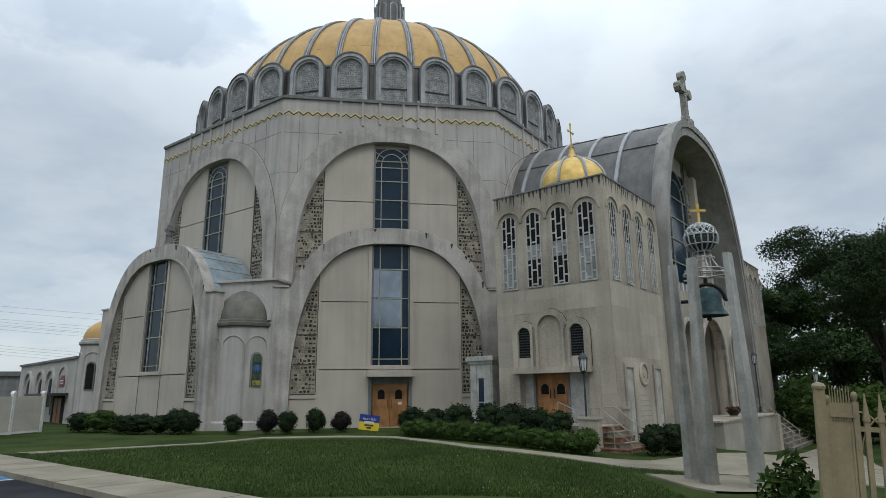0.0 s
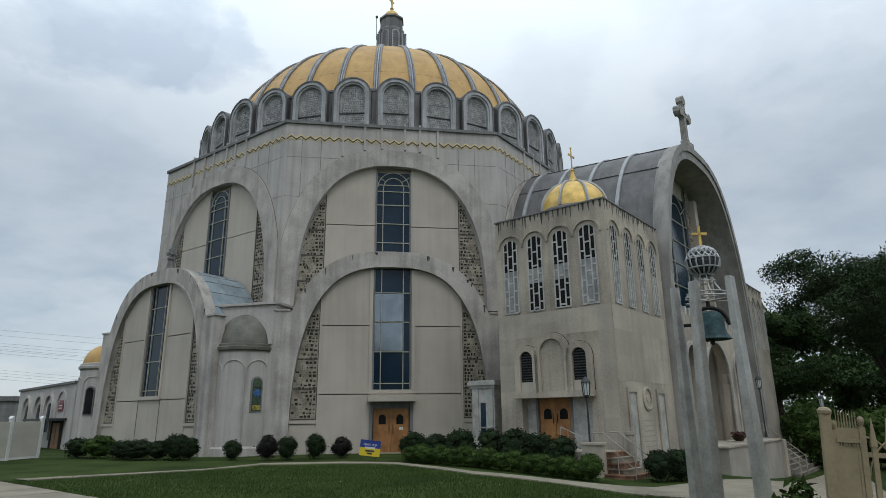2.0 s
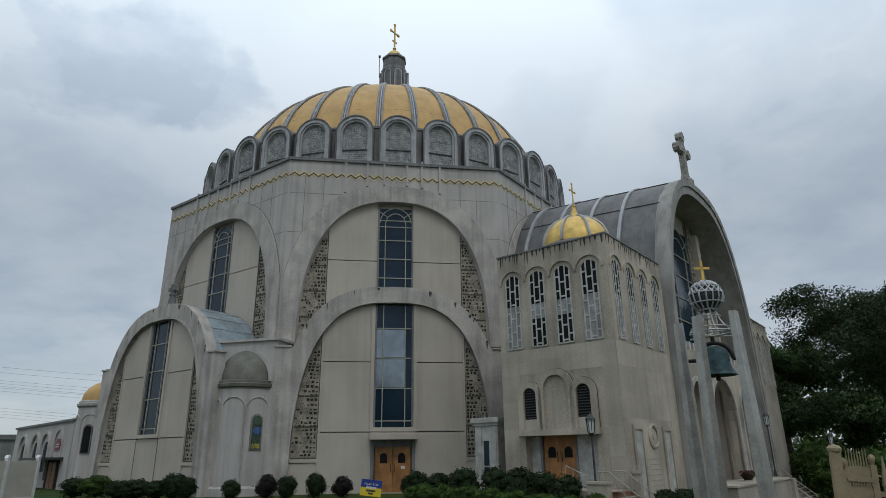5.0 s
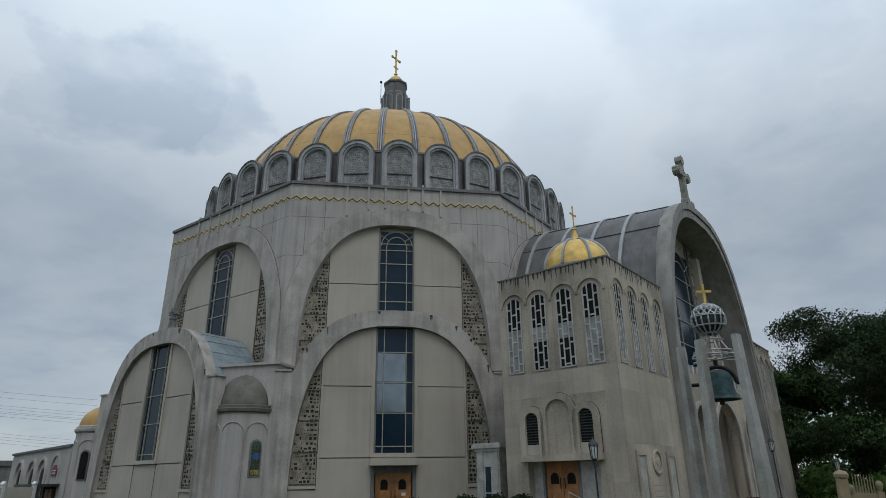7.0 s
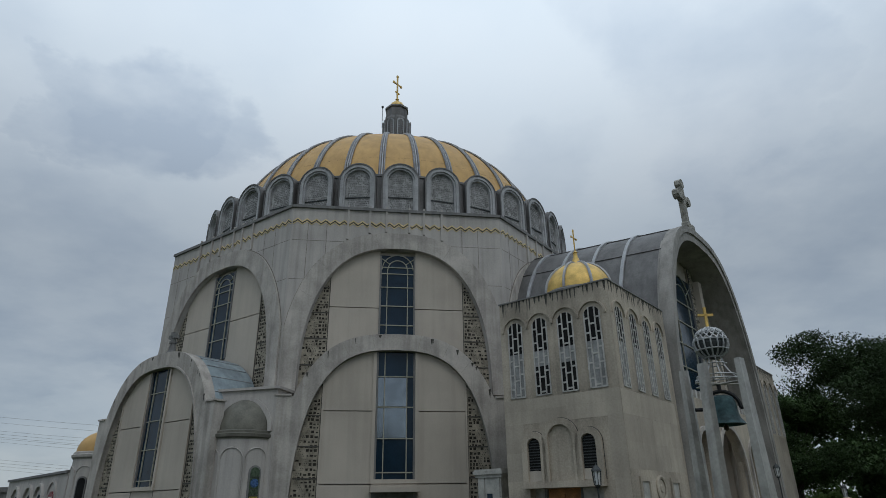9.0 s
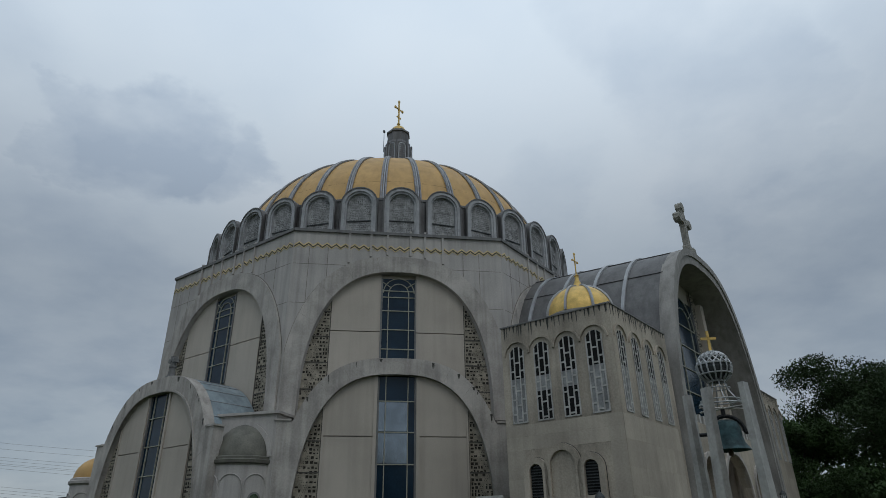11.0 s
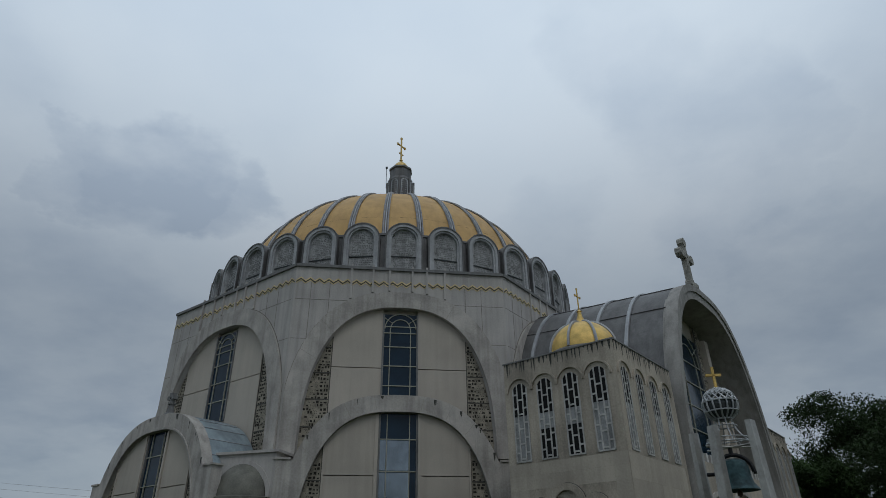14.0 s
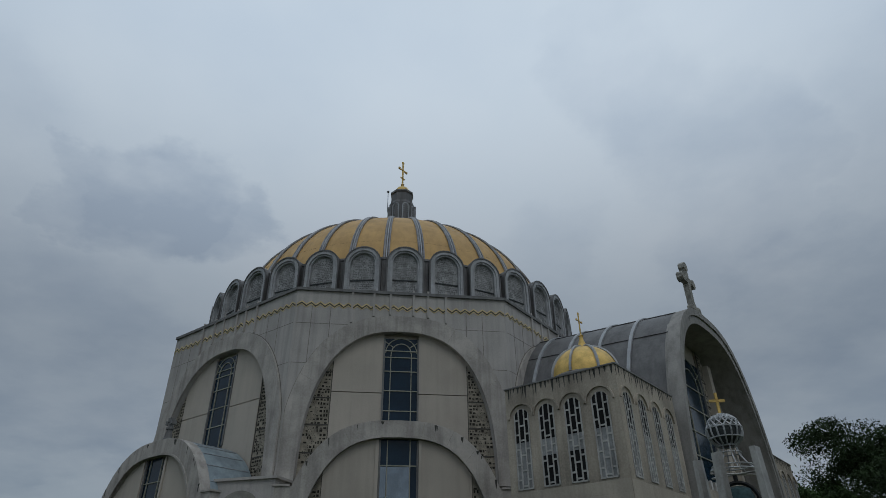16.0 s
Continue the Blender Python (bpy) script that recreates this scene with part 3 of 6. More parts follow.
def double_door(m, parent, half, h, d, z0=0.0):
    """Two oak leaves with arched dark lights, raised panels and pulls."""
    for sg in (-1, 1):
        bm = bmesh.new()
        box(bm, m, *sorted((sg * 0.012, sg * half)), d, d + 0.06, z0 + 0.02, z0 + h)
        leaf = part("door", bm, OAK, parent, "orange oak door leaf with a small arched window")
        c = sg * half * 0.5
        bm = bmesh.new()
        o = [(c - 0.18, z0 + h * 0.64)] + [(c - 0.18 * math.cos(math.pi * i / 10), z0 + h * 0.78 + 0.18 * math.sin(math.pi * i / 10)) for i in range(11)] + [(c + 0.18, z0 + h * 0.64)]
        prism(bm, m, o, d - 0.015, d + 0.02)
        part("door_window", bm, SOCKET, leaf)
        for za, zb in ((0.06, 0.2), (0.24, 0.4), (0.45, 0.58)):
            bm = bmesh.new()
            box(bm, m, c - half * 0.36, c + half * 0.36, d - 0.02, d + 0.02, z0 + h * za, z0 + h * zb)
            part("raised_panel", bm, OAK, leaf)
        bm = bmesh.new()
        tube(bm, m @ Vector((sg * 0.1, d - 0.06, z0 + 0.95)), m @ Vector((sg * 0.1, d - 0.06, z0 + 1.35)), 0.02)
        part("pull", bm, BRASS, leaf)


lower_side(0, 1.59, -0.1, STONE, True)
lower_side(-1, 3.24, 0.04, BLUEROOF, False, 0.955)

# weathered stone finial on the crown of the side arch
bm = bmesh.new()
mf = face(-1, APO + 3.24) @ Matrix.Translation((0.0, 0.6, 9.95))
box(bm, mf, -0.5, 0.5, -0.3, 0.3, -0.1, 0.14)
for za, zb, ra, rb in ((0.14, 0.3, 0.36, 0.22), (0.3, 0.75, 0.22, 0.15), (0.75, 0.85, 0.22, 0.22), (0.85, 1.05, 0.15, 0.15)):
    tube(bm, mf @ Vector((0, 0, za)), mf @ Vector((0, 0, zb)), ra, rb, 8)
for u in (-0.2, 0.2, 0.0):
    box(bm, mf, u - 0.13, u + 0.13, -0.14, 0.14, 1.03 + (0.12 if u == 0 else 0), 1.24 + (0.16 if u == 0 else 0))
part("stone_finial", bm, FRAMEGREY, church, "short weathered stone finial on the arch crown")

# corner pieces between the arches, with a round apse each
def corner(k, gold):
    """The corner to the left of side k: a straight wall, its coping and an apse with a half dome."""
    a = PHI + 45 * k - 22.5
    ar = radians(a)
    dist = 18.0
    m = wallframe(dist * math.sin(ar), -dist * math.cos(ar), a)
    bm = bmesh.new()
    box(bm, m, -3.0, 0.85, 0.0, 3.0, -0.4, 7.45)
    wall = part("corner_wall", bm, STONE, church, "plain limestone corner wall with a thin coping")
    bm = bmesh.new()
    box(bm, m, -3.1, 1.0, -0.12, 3.0, 7.45, 7.58)
    part("coping", bm, STONE, wall)
    o = m @ Vector((-0.2, -0.75, 0)) if gold else m @ Vector((-0.92, 0.35, 0))
    r = 1.53
    zc = 4.72 if gold else 4.95
    bm = bmesh.new()
    lathe(bm, [(r + 0.1, -0.5), (r + 0.1, 0.35), (r, 0.45), (r, zc), (r + 0.06, zc + 0.05)], 40, (o.x, o.y, 0), a - 200, a + 20)
    apse = part("apse", bm, STONE, church, "round limestone apse with blind arches", smooth=True)
    bm = bmesh.new()
    lathe(bm, [(r + 0.02, zc + 0.05), (r + 0.12, zc + 0.11), (r + 0.14, zc + 0.25), (r + 0.05, zc + 0.29), (r + 0.05, zc + 0.4), (r - 0.05, zc + 0.45)], 40, (o.x, o.y, 0), a - 200, a + 20)
    part("cornice", bm, STONE if gold else DOMELEAD, apse, smooth=True)
    bm = bmesh.new()
    lathe(bm, [((r - 0.06) * math.cos(math.pi / 2 * i / 10), zc + 0.43 + (1.3 if gold else 1.66) * math.sin(math.pi / 2 * i / 10)) for i in range(11)], 40, (o.x, o.y, 0), *((0, 360) if gold else (a - 190, a + 10)))
    part("half_dome", bm, GOLD if gold else DOMELEAD, apse, smooth=True)
    if not gold:
        bm = bmesh.new()
        pts = [(-0.92 + (r + 0.14) * math.cos(math.pi * i / 20), zc + 0.43 + 1.75 * math.sin(math.pi * i / 20)) for i in range(21)]
        inn = [(-0.92 + (r - 0.08) * math.cos(math.pi * i / 20), zc + 0.43 + 1.5 * math.sin(math.pi * i / 20)) for i in range(21)]
        band(bm, m, pts, inn, -0.1, 0.05)
        part("dome_arch", bm, STONE, apse)
    # blind arches round the apse
    zb = zc - 0.95
    for i, b in enumerate((-80, -35, 10, 55)):
        bm = bmesh.new()
        t0 = radians(a - 90 + b)
        pts = [(t0 + 0.37, 0.4)] + [(t0 + 0.37 * math.cos(math.pi * j / 14), zb + 0.55 * math.sin(math.pi * j / 14)) for j in range(15)] + [(t0 - 0.37, 0.4)]
        rr = r + 0.015
        for pa, pb in zip(pts[:-1], pts[1:]):
            tube(bm, (o.x + rr * math.cos(pa[0]), o.y + rr * math.sin(pa[0]), pa[1]), (o.x + rr * math.cos(pb[0]), o.y + rr * math.sin(pb[0]), pb[1]), 0.035, n=6)
        part("blind_arch", bm, STONE, apse)
    # small arched window
    mw = wallframe(o.x, o.y, a + 55) @ Matrix.Translation((0, -r, 0))
    bm = bmesh.new()
    shape = lambda w, z0, z1: [(-w, z0)] + [(-w * math.cos(math.pi * i / 12), z1 + w * math.sin(math.pi * i / 12)) for i in range(13)] + [(w, z0)]
    prism(bm, mw, shape(0.3, 2.05, 3.45), -0.04, 0.3)
    win = part("apse_window", bm, FRAMEGREY, apse)
    bm = bmesh.new()
    prism(bm, mw, shape(0.23, 2.12, 3.43), -0.06, 0.1)
    part("pane", bm, SOCKET if gold else GREENGLASS, win)
    if not gold:
        bm = bmesh.new()
        lathe(bm, [(0.01, 0), (0.2, 0.0), (0.2, 0.02), (0.01, 0.02)], 16)
        bm.transform(mw @ Matrix.Translation((0, -0.06, 2.95)) @ Matrix.Rotation(radians(90), 4, "X"))
        part("medallion", bm, BLUEGLASS, win)
        bm = bmesh.new()
        box(bm, mw, -0.2, 0.2, -0.075, 0, 2.14, 2.36)
        part("yellow_pane", bm, YELLOWGLASS, win)
        for z in (2.4, 2.68, 3.22):
            bm = bmesh.new()
            box(bm, mw, -0.23, 0.23, -0.08, 0, z - 0.015, z + 0.015)
            part("lead_bar", bm, DARKMETAL, win)


DOMELEAD = material("grey_green_dome_lead", (0.15, 0.145, 0.12), rough=0.6, metal=0.2, vary=0.15, scale=1.5)
GREENGLASS = material("green_stained_glass", (0.06, 0.09, 0.055), rough=0.2, vary=0.3, scale=9)
BLUEGLASS = material("blue_stained_glass", (0.05, 0.11, 0.25), rough=0.2, vary=0.3, scale=12)
YELLOWGLASS = material("yellow_stained_glass", (0.32, 0.28, 0.06), rough=0.2, vary=0.3, scale=12)
corner(0, False)
corner(-1, True)

# ---- the dome ----
DX, DY = 0.35, 0.05
DPHI = 7.9
DR = 14.75
COUNT = 34
bm = bmesh.new()
lathe(bm, [(DR - 0.75, ROOF - 0.3), (DR - 0.75, 21.6), (13.2, 21.75)], 96, (DX, DY, 0))
part("dome_drum", bm, FRAMEGREY, church)
# gold shell
dome_z = lambda r: 21.0 + 10.3 * math.sqrt(max(0, 1 - (r / 13.25) ** 2.0))
bm = bmesh.new()
prof = []
for i in range(25):
    a = math.pi / 2 * i / 24
    r = 13.25 * math.cos(a)
    prof.append((max(0.02, r), dome_z(r)))
lathe(bm, prof, 128, (DX, DY, 0))
dome = part("dome", bm, GOLD, church, "large dome of gold tiles with pale ribs", smooth=True)
for i in range(COUNT):
    a = radians(DPHI + 360 / COUNT * (i + 0.5) - 90)
    if not -200 < math.degrees(a) < 20 and not 160 < math.degrees(a) < 380:
        continue
    for off, rib_mat in ((-0.011, RIBGREY), (0.0, SEAM), (0.011, RIBGREY)):
        bm = bmesh.new()
        last = None
        for r, z in prof[:-2]:
            w = 0.13 if r > 3 else 0.1
            aa = a + off * (14 / max(r, 3.5)) ** 0.55
            p = Vector((DX + (r + 0.05) * math.cos(aa), DY + (r + 0.05) * math.sin(aa), z + 0.05))
            if last is not None:
                tube(bm, last, p, w * (0.62 if off else 0.5), n=5, caps=False)
            last = p
        part("dome_rib", bm, rib_mat, dome)
# horizontal tile joints of the gold shell
for z in (24.2, 26.8, 29.0, 30.5):
    r = max(q for q, zz in [(x * 0.05, dome_z(x * 0.05)) for x in range(265)] if zz >= z)
    bm = bmesh.new()
    lathe(bm, [(r + 0.02, z - 0.05), (r + 0.05, z - 0.01), (r - 0.02, z + 0.05)], 96, (DX, DY, 0))
    part("tile_joint", bm, STAIN, dome)


def dome_window(i):
    a = DPHI + 360 / COUNT * i
    ar = radians(a)
    m = wallframe(DX + DR * math.sin(ar), DY - DR * math.cos(ar), a)
    z0, zs = ROOF + 0.1, 21.15
    st = lambda w, n=14: [(-w, z0)] + [(-w * math.cos(math.pi * j / n), zs + w * math.sin(math.pi * j / n)) for j in range(n + 1)] + [(w, z0)]
    bm = bmesh.new()
    band(bm, m, st(1.16), st(0.92), -0.16, 1.3)
    fr = part("dome_window", bm, FRAMEPALE, church, "arched drum window under a grey lead hood")
    bm = bmesh.new()
    band(bm, m, st(1.21), st(1.12), -0.2, 1.4)
    part("hood", bm, LEAD, fr)
    bm = bmesh.new()
    band(bm, m, st(0.94), st(0.8), -0.07, 0.2)
    part("inner_frame", bm, FRAMEPALE, fr)
    bm = bmesh.new()
    prism(bm, m, st(0.81), 0.12, 0.3)
    sc = part("screen", bm, SCREENGREY, fr)
    r = random.Random(100 + i)
    # small blocks coloured as the shade inside this screen's openings
    bm = bmesh.new()
    z = z0 + 0.05
    while z < zs + 0.66:
        u = -0.74
        while u < 0.7:
            w, h = r.choice(((0.12, 0.05), (0.05, 0.11), (0.06, 0.06), (0.1, 0.07)))
            lim = 0.74 if z + h < zs else math.sqrt(max(0, 0.74 ** 2 - (z + h - zs) ** 2))
            if r.random() < 0.88 and u > -lim and u + w < lim:
                box(bm, m, u, u + w, 0.108, 0.13, z, z + h)
            u += w + r.uniform(0.03, 0.07)
        z += r.uniform(0.11, 0.15)
    part("shade_block", bm, SOFTHOLE, sc, kind="stuff")
    bm = bmesh.new()
    box(bm, m, -0.8, 0.8, 0.06, 0.14, 19.95, 20.01)
    part("crossbar", bm, DARKMETAL, sc)
    # lead-clad pier to the right
    b = radians(a + 180 / COUNT)
    mp = wallframe(DX + (DR - 0.1) * math.sin(b), DY - (DR - 0.1) * math.cos(b), a + 180 / COUNT)
    bm = bmesh.new()
    box(bm, mp, -0.3, 0.3, 0.0, 1.2, z0, 21.5)
    box(bm, mp, -0.34, 0.34, -0.08, 1.2, 21.5, 21.65)
    for u in (-0.15, 0.0, 0.15):
        box(bm, mp, u - 0.02, u + 0.02, -0.04, 0.1, z0, 21.5)
    part("pier", bm, LEAD, fr)


SCREENGREY = material("grey_pierced_screen", (0.33, 0.33, 0.325), vary=0.18, scale=3, fine=18)
for i in range(-9, 10):
    dome_window(i)

# lantern
LX = 0.7
bm = bmesh.new()
lathe(bm, [(1.55, 30.9), (1.36, 31.4), (1.3, 31.6), (1.28, 35.7), (1.1, 36.05), (1.06, 37.0), (1.17, 37.05), (1.15, 37.25), (0.95, 37.3), (0.02, 37.35)], 8, (LX, DY, 0), 22.5, 382.5)
lantern = part("lantern", bm, LEAD, church, "grey eight-sided lantern with a small gold cap")
for i in range(8):
    a = 22.5 + 45 * i
    m = wallframe(LX + 1.19 * math.sin(radians(a)), DY - 1.19 * math.cos(radians(a)), a)
    bm = bmesh.new()
    st = lambda w: [(-w, 32.6)] + [(-w * math.cos(math.pi * j / 8), 35.2 + w * math.sin(math.pi * j / 8)) for j in range(9)] + [(w, 32.6)]
    band(bm, m, st(0.36), st(0.27), -0.08, 0.05)
    part("louvre_frame", bm, SEAM, lantern)
    for z in [32.8 + 0.25 * q for q in range(11)]:
        bm = bmesh.new()
        box(bm, m, -0.26, 0.26, -0.05, 0.02, z - 0.03, z + 0.03)
        part("louvre_slat", bm, SEAM, lantern)
    bm = bmesh.new()
    b = radians(a + 22.5)
    tube(bm, (LX + 1.32 * math.sin(b), DY - 1.32 * math.cos(b), 31.4), (LX + 1.29 * math.sin(b), DY - 1.29 * math.cos(b), 35.8), 0.08)
    part("corner_post", bm, LEAD, lantern)
bm = bmesh.new()
lathe(bm, [(0.82, 37.3), (0.76, 37.6), (0.55, 37.95), (0.24, 38.2), (0.1, 38.4), (0.18, 38.5), (0.1, 38.62), (0.01, 38.62)], 24, (LX, DY, 0))
part("gold_cap", bm, GILT, lantern, smooth=True)
bm = bmesh.new()
mc = Matrix.Translation((LX, DY, 38.5)) @ Matrix.Rotation(radians(PHI + 45), 4, "Z")
gold_cross(bm, mc, 2.75, 1.05, 0.06)
box(bm, mc, -0.3, 0.3, -0.05, 0.05, 0.75, 0.86)
part("cross", bm, GILT, lantern, "small gilded cross")
bm = bmesh.new()
tube(bm, (LX - 1.35, DY - 0.4, 35.0), (LX - 1.35, DY - 0.4, 37.3), 0.03, n=5)
box(bm, Matrix.Translation((LX - 1.35, DY - 0.4, 37.3)), -0.1, 0.1, -0.1, 0.1, 0, 0.15)
part("mast", bm, DARKMETAL, lantern)

# ---- entrance front ----
EA = 51.0                       # bearing of the entrance wall
TRX, TRY = 6.66 - CX, 23.87 - CY
ent = wallframe(TRX, TRY, EA)    # u runs along the front, d into the building
FW, BH, BD = 27.2, 10.4, 5.4
MID = 14.1


def lattice(m, parent, u, z0, zs, w, d, dark_cells, seed):
    """A slit window: arched recess of stone bars in three columns, blind or with the voids' shade painted behind."""
    st = lambda q, za: [(u - q, za)] + [(u - q * math.cos(math.pi * j / 10), zs + q * math.sin(math.pi * j / 10)) for j in range(11)] + [(u + q, za)]
    bm = bmesh.new()
    prism(bm, m, st(w, z0), d - 0.005, d + 0.05)
    back = part("slit_window", bm, BLINDFILL, parent, "slit window with staggered stone bars")
    # near-black panels paint the shade of the voids behind the bars
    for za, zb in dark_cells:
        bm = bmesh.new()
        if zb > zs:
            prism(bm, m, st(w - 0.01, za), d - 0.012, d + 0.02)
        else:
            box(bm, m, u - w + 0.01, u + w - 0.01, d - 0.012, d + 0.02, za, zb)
        part("void_shade_panel", bm, SOCKET, back)
    r = random.Random(seed)
    bm = bmesh.new()
    for q in (-w + 0.03, -w * 0.36, w * 0.36, w - 0.03):
        zt = zs + math.sqrt(max(0, w * w - q * q))
        box(bm, m, u + q - 0.03, u + q + 0.03, d - 0.035, d + 0.02, z0, zt)
    box(bm, m, u - w, u + w, d - 0.035, d + 0.02, z0, z0 + 0.06)
    for col, (a, b) in enumerate(((-w, -w * 0.36), (-w * 0.36, w * 0.36), (w * 0.36, w))):
        z = z0 + (0.4 if col != 1 else 0.15)
        while z < zs + (0.2 if col == 1 else 0):
            box(bm, m, u + a, u + b, d - 0.03, d + 0.02, z - 0.034, z + 0.034)
            z += 0.62
    part("stone_bar", bm, BLOCKBAR, back)
    # arched hood on columns
    bm = bmesh.new()
    o = [(u - (w + 0.28) * math.cos(math.pi * j / 14), zs + (w + 0.28) * math.sin(math.pi * j / 14)) for j in range(15)]
    n = [(u - (w + 0.2) * math.cos(math.pi * j / 14), zs + (w + 0.2) * math.sin(math.pi * j / 14)) for j in range(15)]
    band(bm, m, o, n, d - 0.07, d + 0.02)
    part("hood_mould", bm, BLOCKSTONE, back)


BLOCKBAR = material("pale_stone_bar", (0.43, 0.42, 0.395), vary=0.12, scale=2)
BLINDFILL = material("grey_blind_panel", (0.29, 0.295, 0.29), vary=0.15, scale=2, streak=0.2)


def tower_block(u0, u1, side_windows, dome_on):
    """A square stone tower beside the entrance arch: slit windows on the front and the flank."""
    w = u1 - u0
    bm = bmesh.new()
    sidem = ent @ Matrix.Translation((u0, BD, 0)) @ Matrix.Rotation(radians(-90), 4, "Z")
    if side_windows:
        fa, fb = BD - 2.8 - 1.55, BD - 2.8 + 1.65
        box(bm, ent, u0 + 0.6, u1, 0, BD, -2.6, BH)
        prism(bm, sidem, [(0, -2.6), (fa, -2.6), (fa, 2.42), (fb, 2.42), (fb, -2.6), (BD, -2.6), (BD, BH), (0, BH)], 0.0, 0.6)
    else:
        box(bm, ent, u0, u1, 0, BD, -2.6, BH)
    tower = part("tower", bm, BLOCKSTONE, church, "square stained limestone tower with slit windows")
    bm = bmesh.new()
    box(bm, ent, u0 - 0.04, u1 + 0.03, -0.04, BD + 0.04, BH, BH + 0.06)
    part("coping", bm, FRAMEGREY, tower)
    # black drips under the coping
    for m, ln in ((ent @ Matrix.Translation((u0, 0, 0)), w), (sidem, BD)):
        bm = bmesh.new()
        u = 0.05
        while u < ln - 0.1:
            wd = rnd.uniform(0.03, 0.13)
            dz = rnd.uniform(0.08, 0.6)
            prism(bm, m, [(u, BH - 0.002), (min(ln, u + wd), BH - 0.002), (min(ln, u + wd * 0.8), BH - dz * 0.6), (u + wd * 0.45, BH - dz), (u + wd * 0.1, BH - dz * 0.5)], -0.006, 0.01)
            u += wd + rnd.uniform(0.02, 0.2)
        part("weather_stain", bm, STAIN, tower, kind="stuff")
    for i in range(4):
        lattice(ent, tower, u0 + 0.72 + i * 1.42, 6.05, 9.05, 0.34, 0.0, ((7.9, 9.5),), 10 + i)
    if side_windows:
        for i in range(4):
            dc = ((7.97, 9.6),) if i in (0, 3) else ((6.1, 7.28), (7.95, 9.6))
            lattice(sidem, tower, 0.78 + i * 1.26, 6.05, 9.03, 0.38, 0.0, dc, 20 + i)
    return tower, sidem


tower1, flank = tower_block(0.0, 6.0, True, True)
tower2, _ = tower_block(21.9, FW, False, False)

# small gold dome on the tower
o = ent @ Vector((3.1, 2.8, 0))
bm = bmesh.new()
lathe(bm, [(1.95, BH), (1.95, BH + 0.1), (1.82, BH + 0.16), (1.82, BH + 0.6), (1.64, BH + 0.74)], 40, (o.x, o.y, 0))
base = part("dome_base", bm, LEAD, tower1, smooth=True)
bm = bmesh.new()
sm = [(1.63 * math.cos(math.pi / 2 * i / 12), BH + 0.72 + 1.6 * math.sin(math.pi / 2 * i / 12)) for i in range(12)] + [(0.02, BH + 2.32)]
lathe(bm, sm, 48, (o.x, o.y, 0))
part("small_dome", bm, GILT, tower1, "small bright gold dome with ribs", smooth=True)
bm = bmesh.new()
for i in range(8):
    a = radians(EA - 90 + 22.5 + 45 * i - 20)
    last = None
    for r, z in sm:
        p = Vector((o.x + (r + 0.03) * math.cos(a), o.y + (r + 0.03) * math.sin(a), z + 0.02))
        if last is not None:
            tube(bm, last, p, 0.07, n=5, caps=False)
        last = p
part("dome_ribs", bm, SEAM, tower1)
bm = bmesh.new()
lathe(bm, [(0.42, BH + 2.25), (0.24, BH + 2.38), (0.11, BH + 2.72), (0.09, BH + 2.9), (0.13, BH + 2.95), (0.05, BH + 3.02), (0.01, BH + 3.02)], 16, (o.x, o.y, 0))
gold_cross(bm, Matrix.Translation((o.x, o.y, BH + 2.95)) @ Matrix.Rotation(radians(EA), 4, "Z"), 1.22, 0.5, 0.026)
part("finial_cross", bm, GILT, tower1, "slim gilded cross on a finial")

# great parabolic arch of the entrance
GO, GI = (8.0, 17.36, 2.8, -0.3), (7.5, 16.56, 2.8, -0.3)
bm = bmesh.new()
band(bm, ent, curve(GO, 60, MID), curve(GI, 60, MID), -0.25, 0.5)
band(bm, ent, curve((7.75, 16.75, 2.8, -0.3), 60, MID), curve(GI, 60, MID), 0.5, 1.7)
great = part("great_arch", bm, GREYARCH, church, "deep parabolic limestone arch over the entrance", smooth=True)
voussoirs(ent, great, GI, GO, -0.25, 15, MID)
rise = ent @ Matrix(((1, 0, 0, 0), (0, 1, 0, 0), (0, 0.065, 1, 0), (0, 0, 0, 1)))
bm = bmesh.new()
band(bm, ent, curve((8.08, 17.44, 2.8, -0.3), 60, MID), curve((7.7, 17.05, 2.8, -0.3), 60, MID), -0.33, 0.35)
part("rim", bm, GREYARCH, great, smooth=True)
bm = bmesh.new()
band(bm, rise, curve((7.9, 17.4, 2.8, -0.3), 60, MID), curve((7.5, 16.9, 2.8, -0.3), 60, MID), 0.35, 13.0)
vault = part("vault_roof", bm, LEAD, church, "dark grey lead barrel vault with pale ribs", smooth=True)
for d in (2.4, 4.3, 6.35, 8.35):
    bm = bmesh.new()
    band(bm, rise, curve((8.0, 17.5, 2.8, -0.3), 60, MID), curve((7.85, 17.33, 2.8, -0.3), 60, MID), d, d + 0.2)
    part("vault_rib", bm, SEAM, vault, smooth=True)
bm = bmesh.new()
line = curve((7.92, 17.43, 2.8, -0.3), 60, MID)
for i in (18, 24, 36, 42):
    tube(bm, rise @ Vector((line[i][0], 0.35, line[i][1])), rise @ Vector((line[i][0], 12, line[i][1])), 0.035, n=4)
part("vault_seam", bm, LEAD, vault)
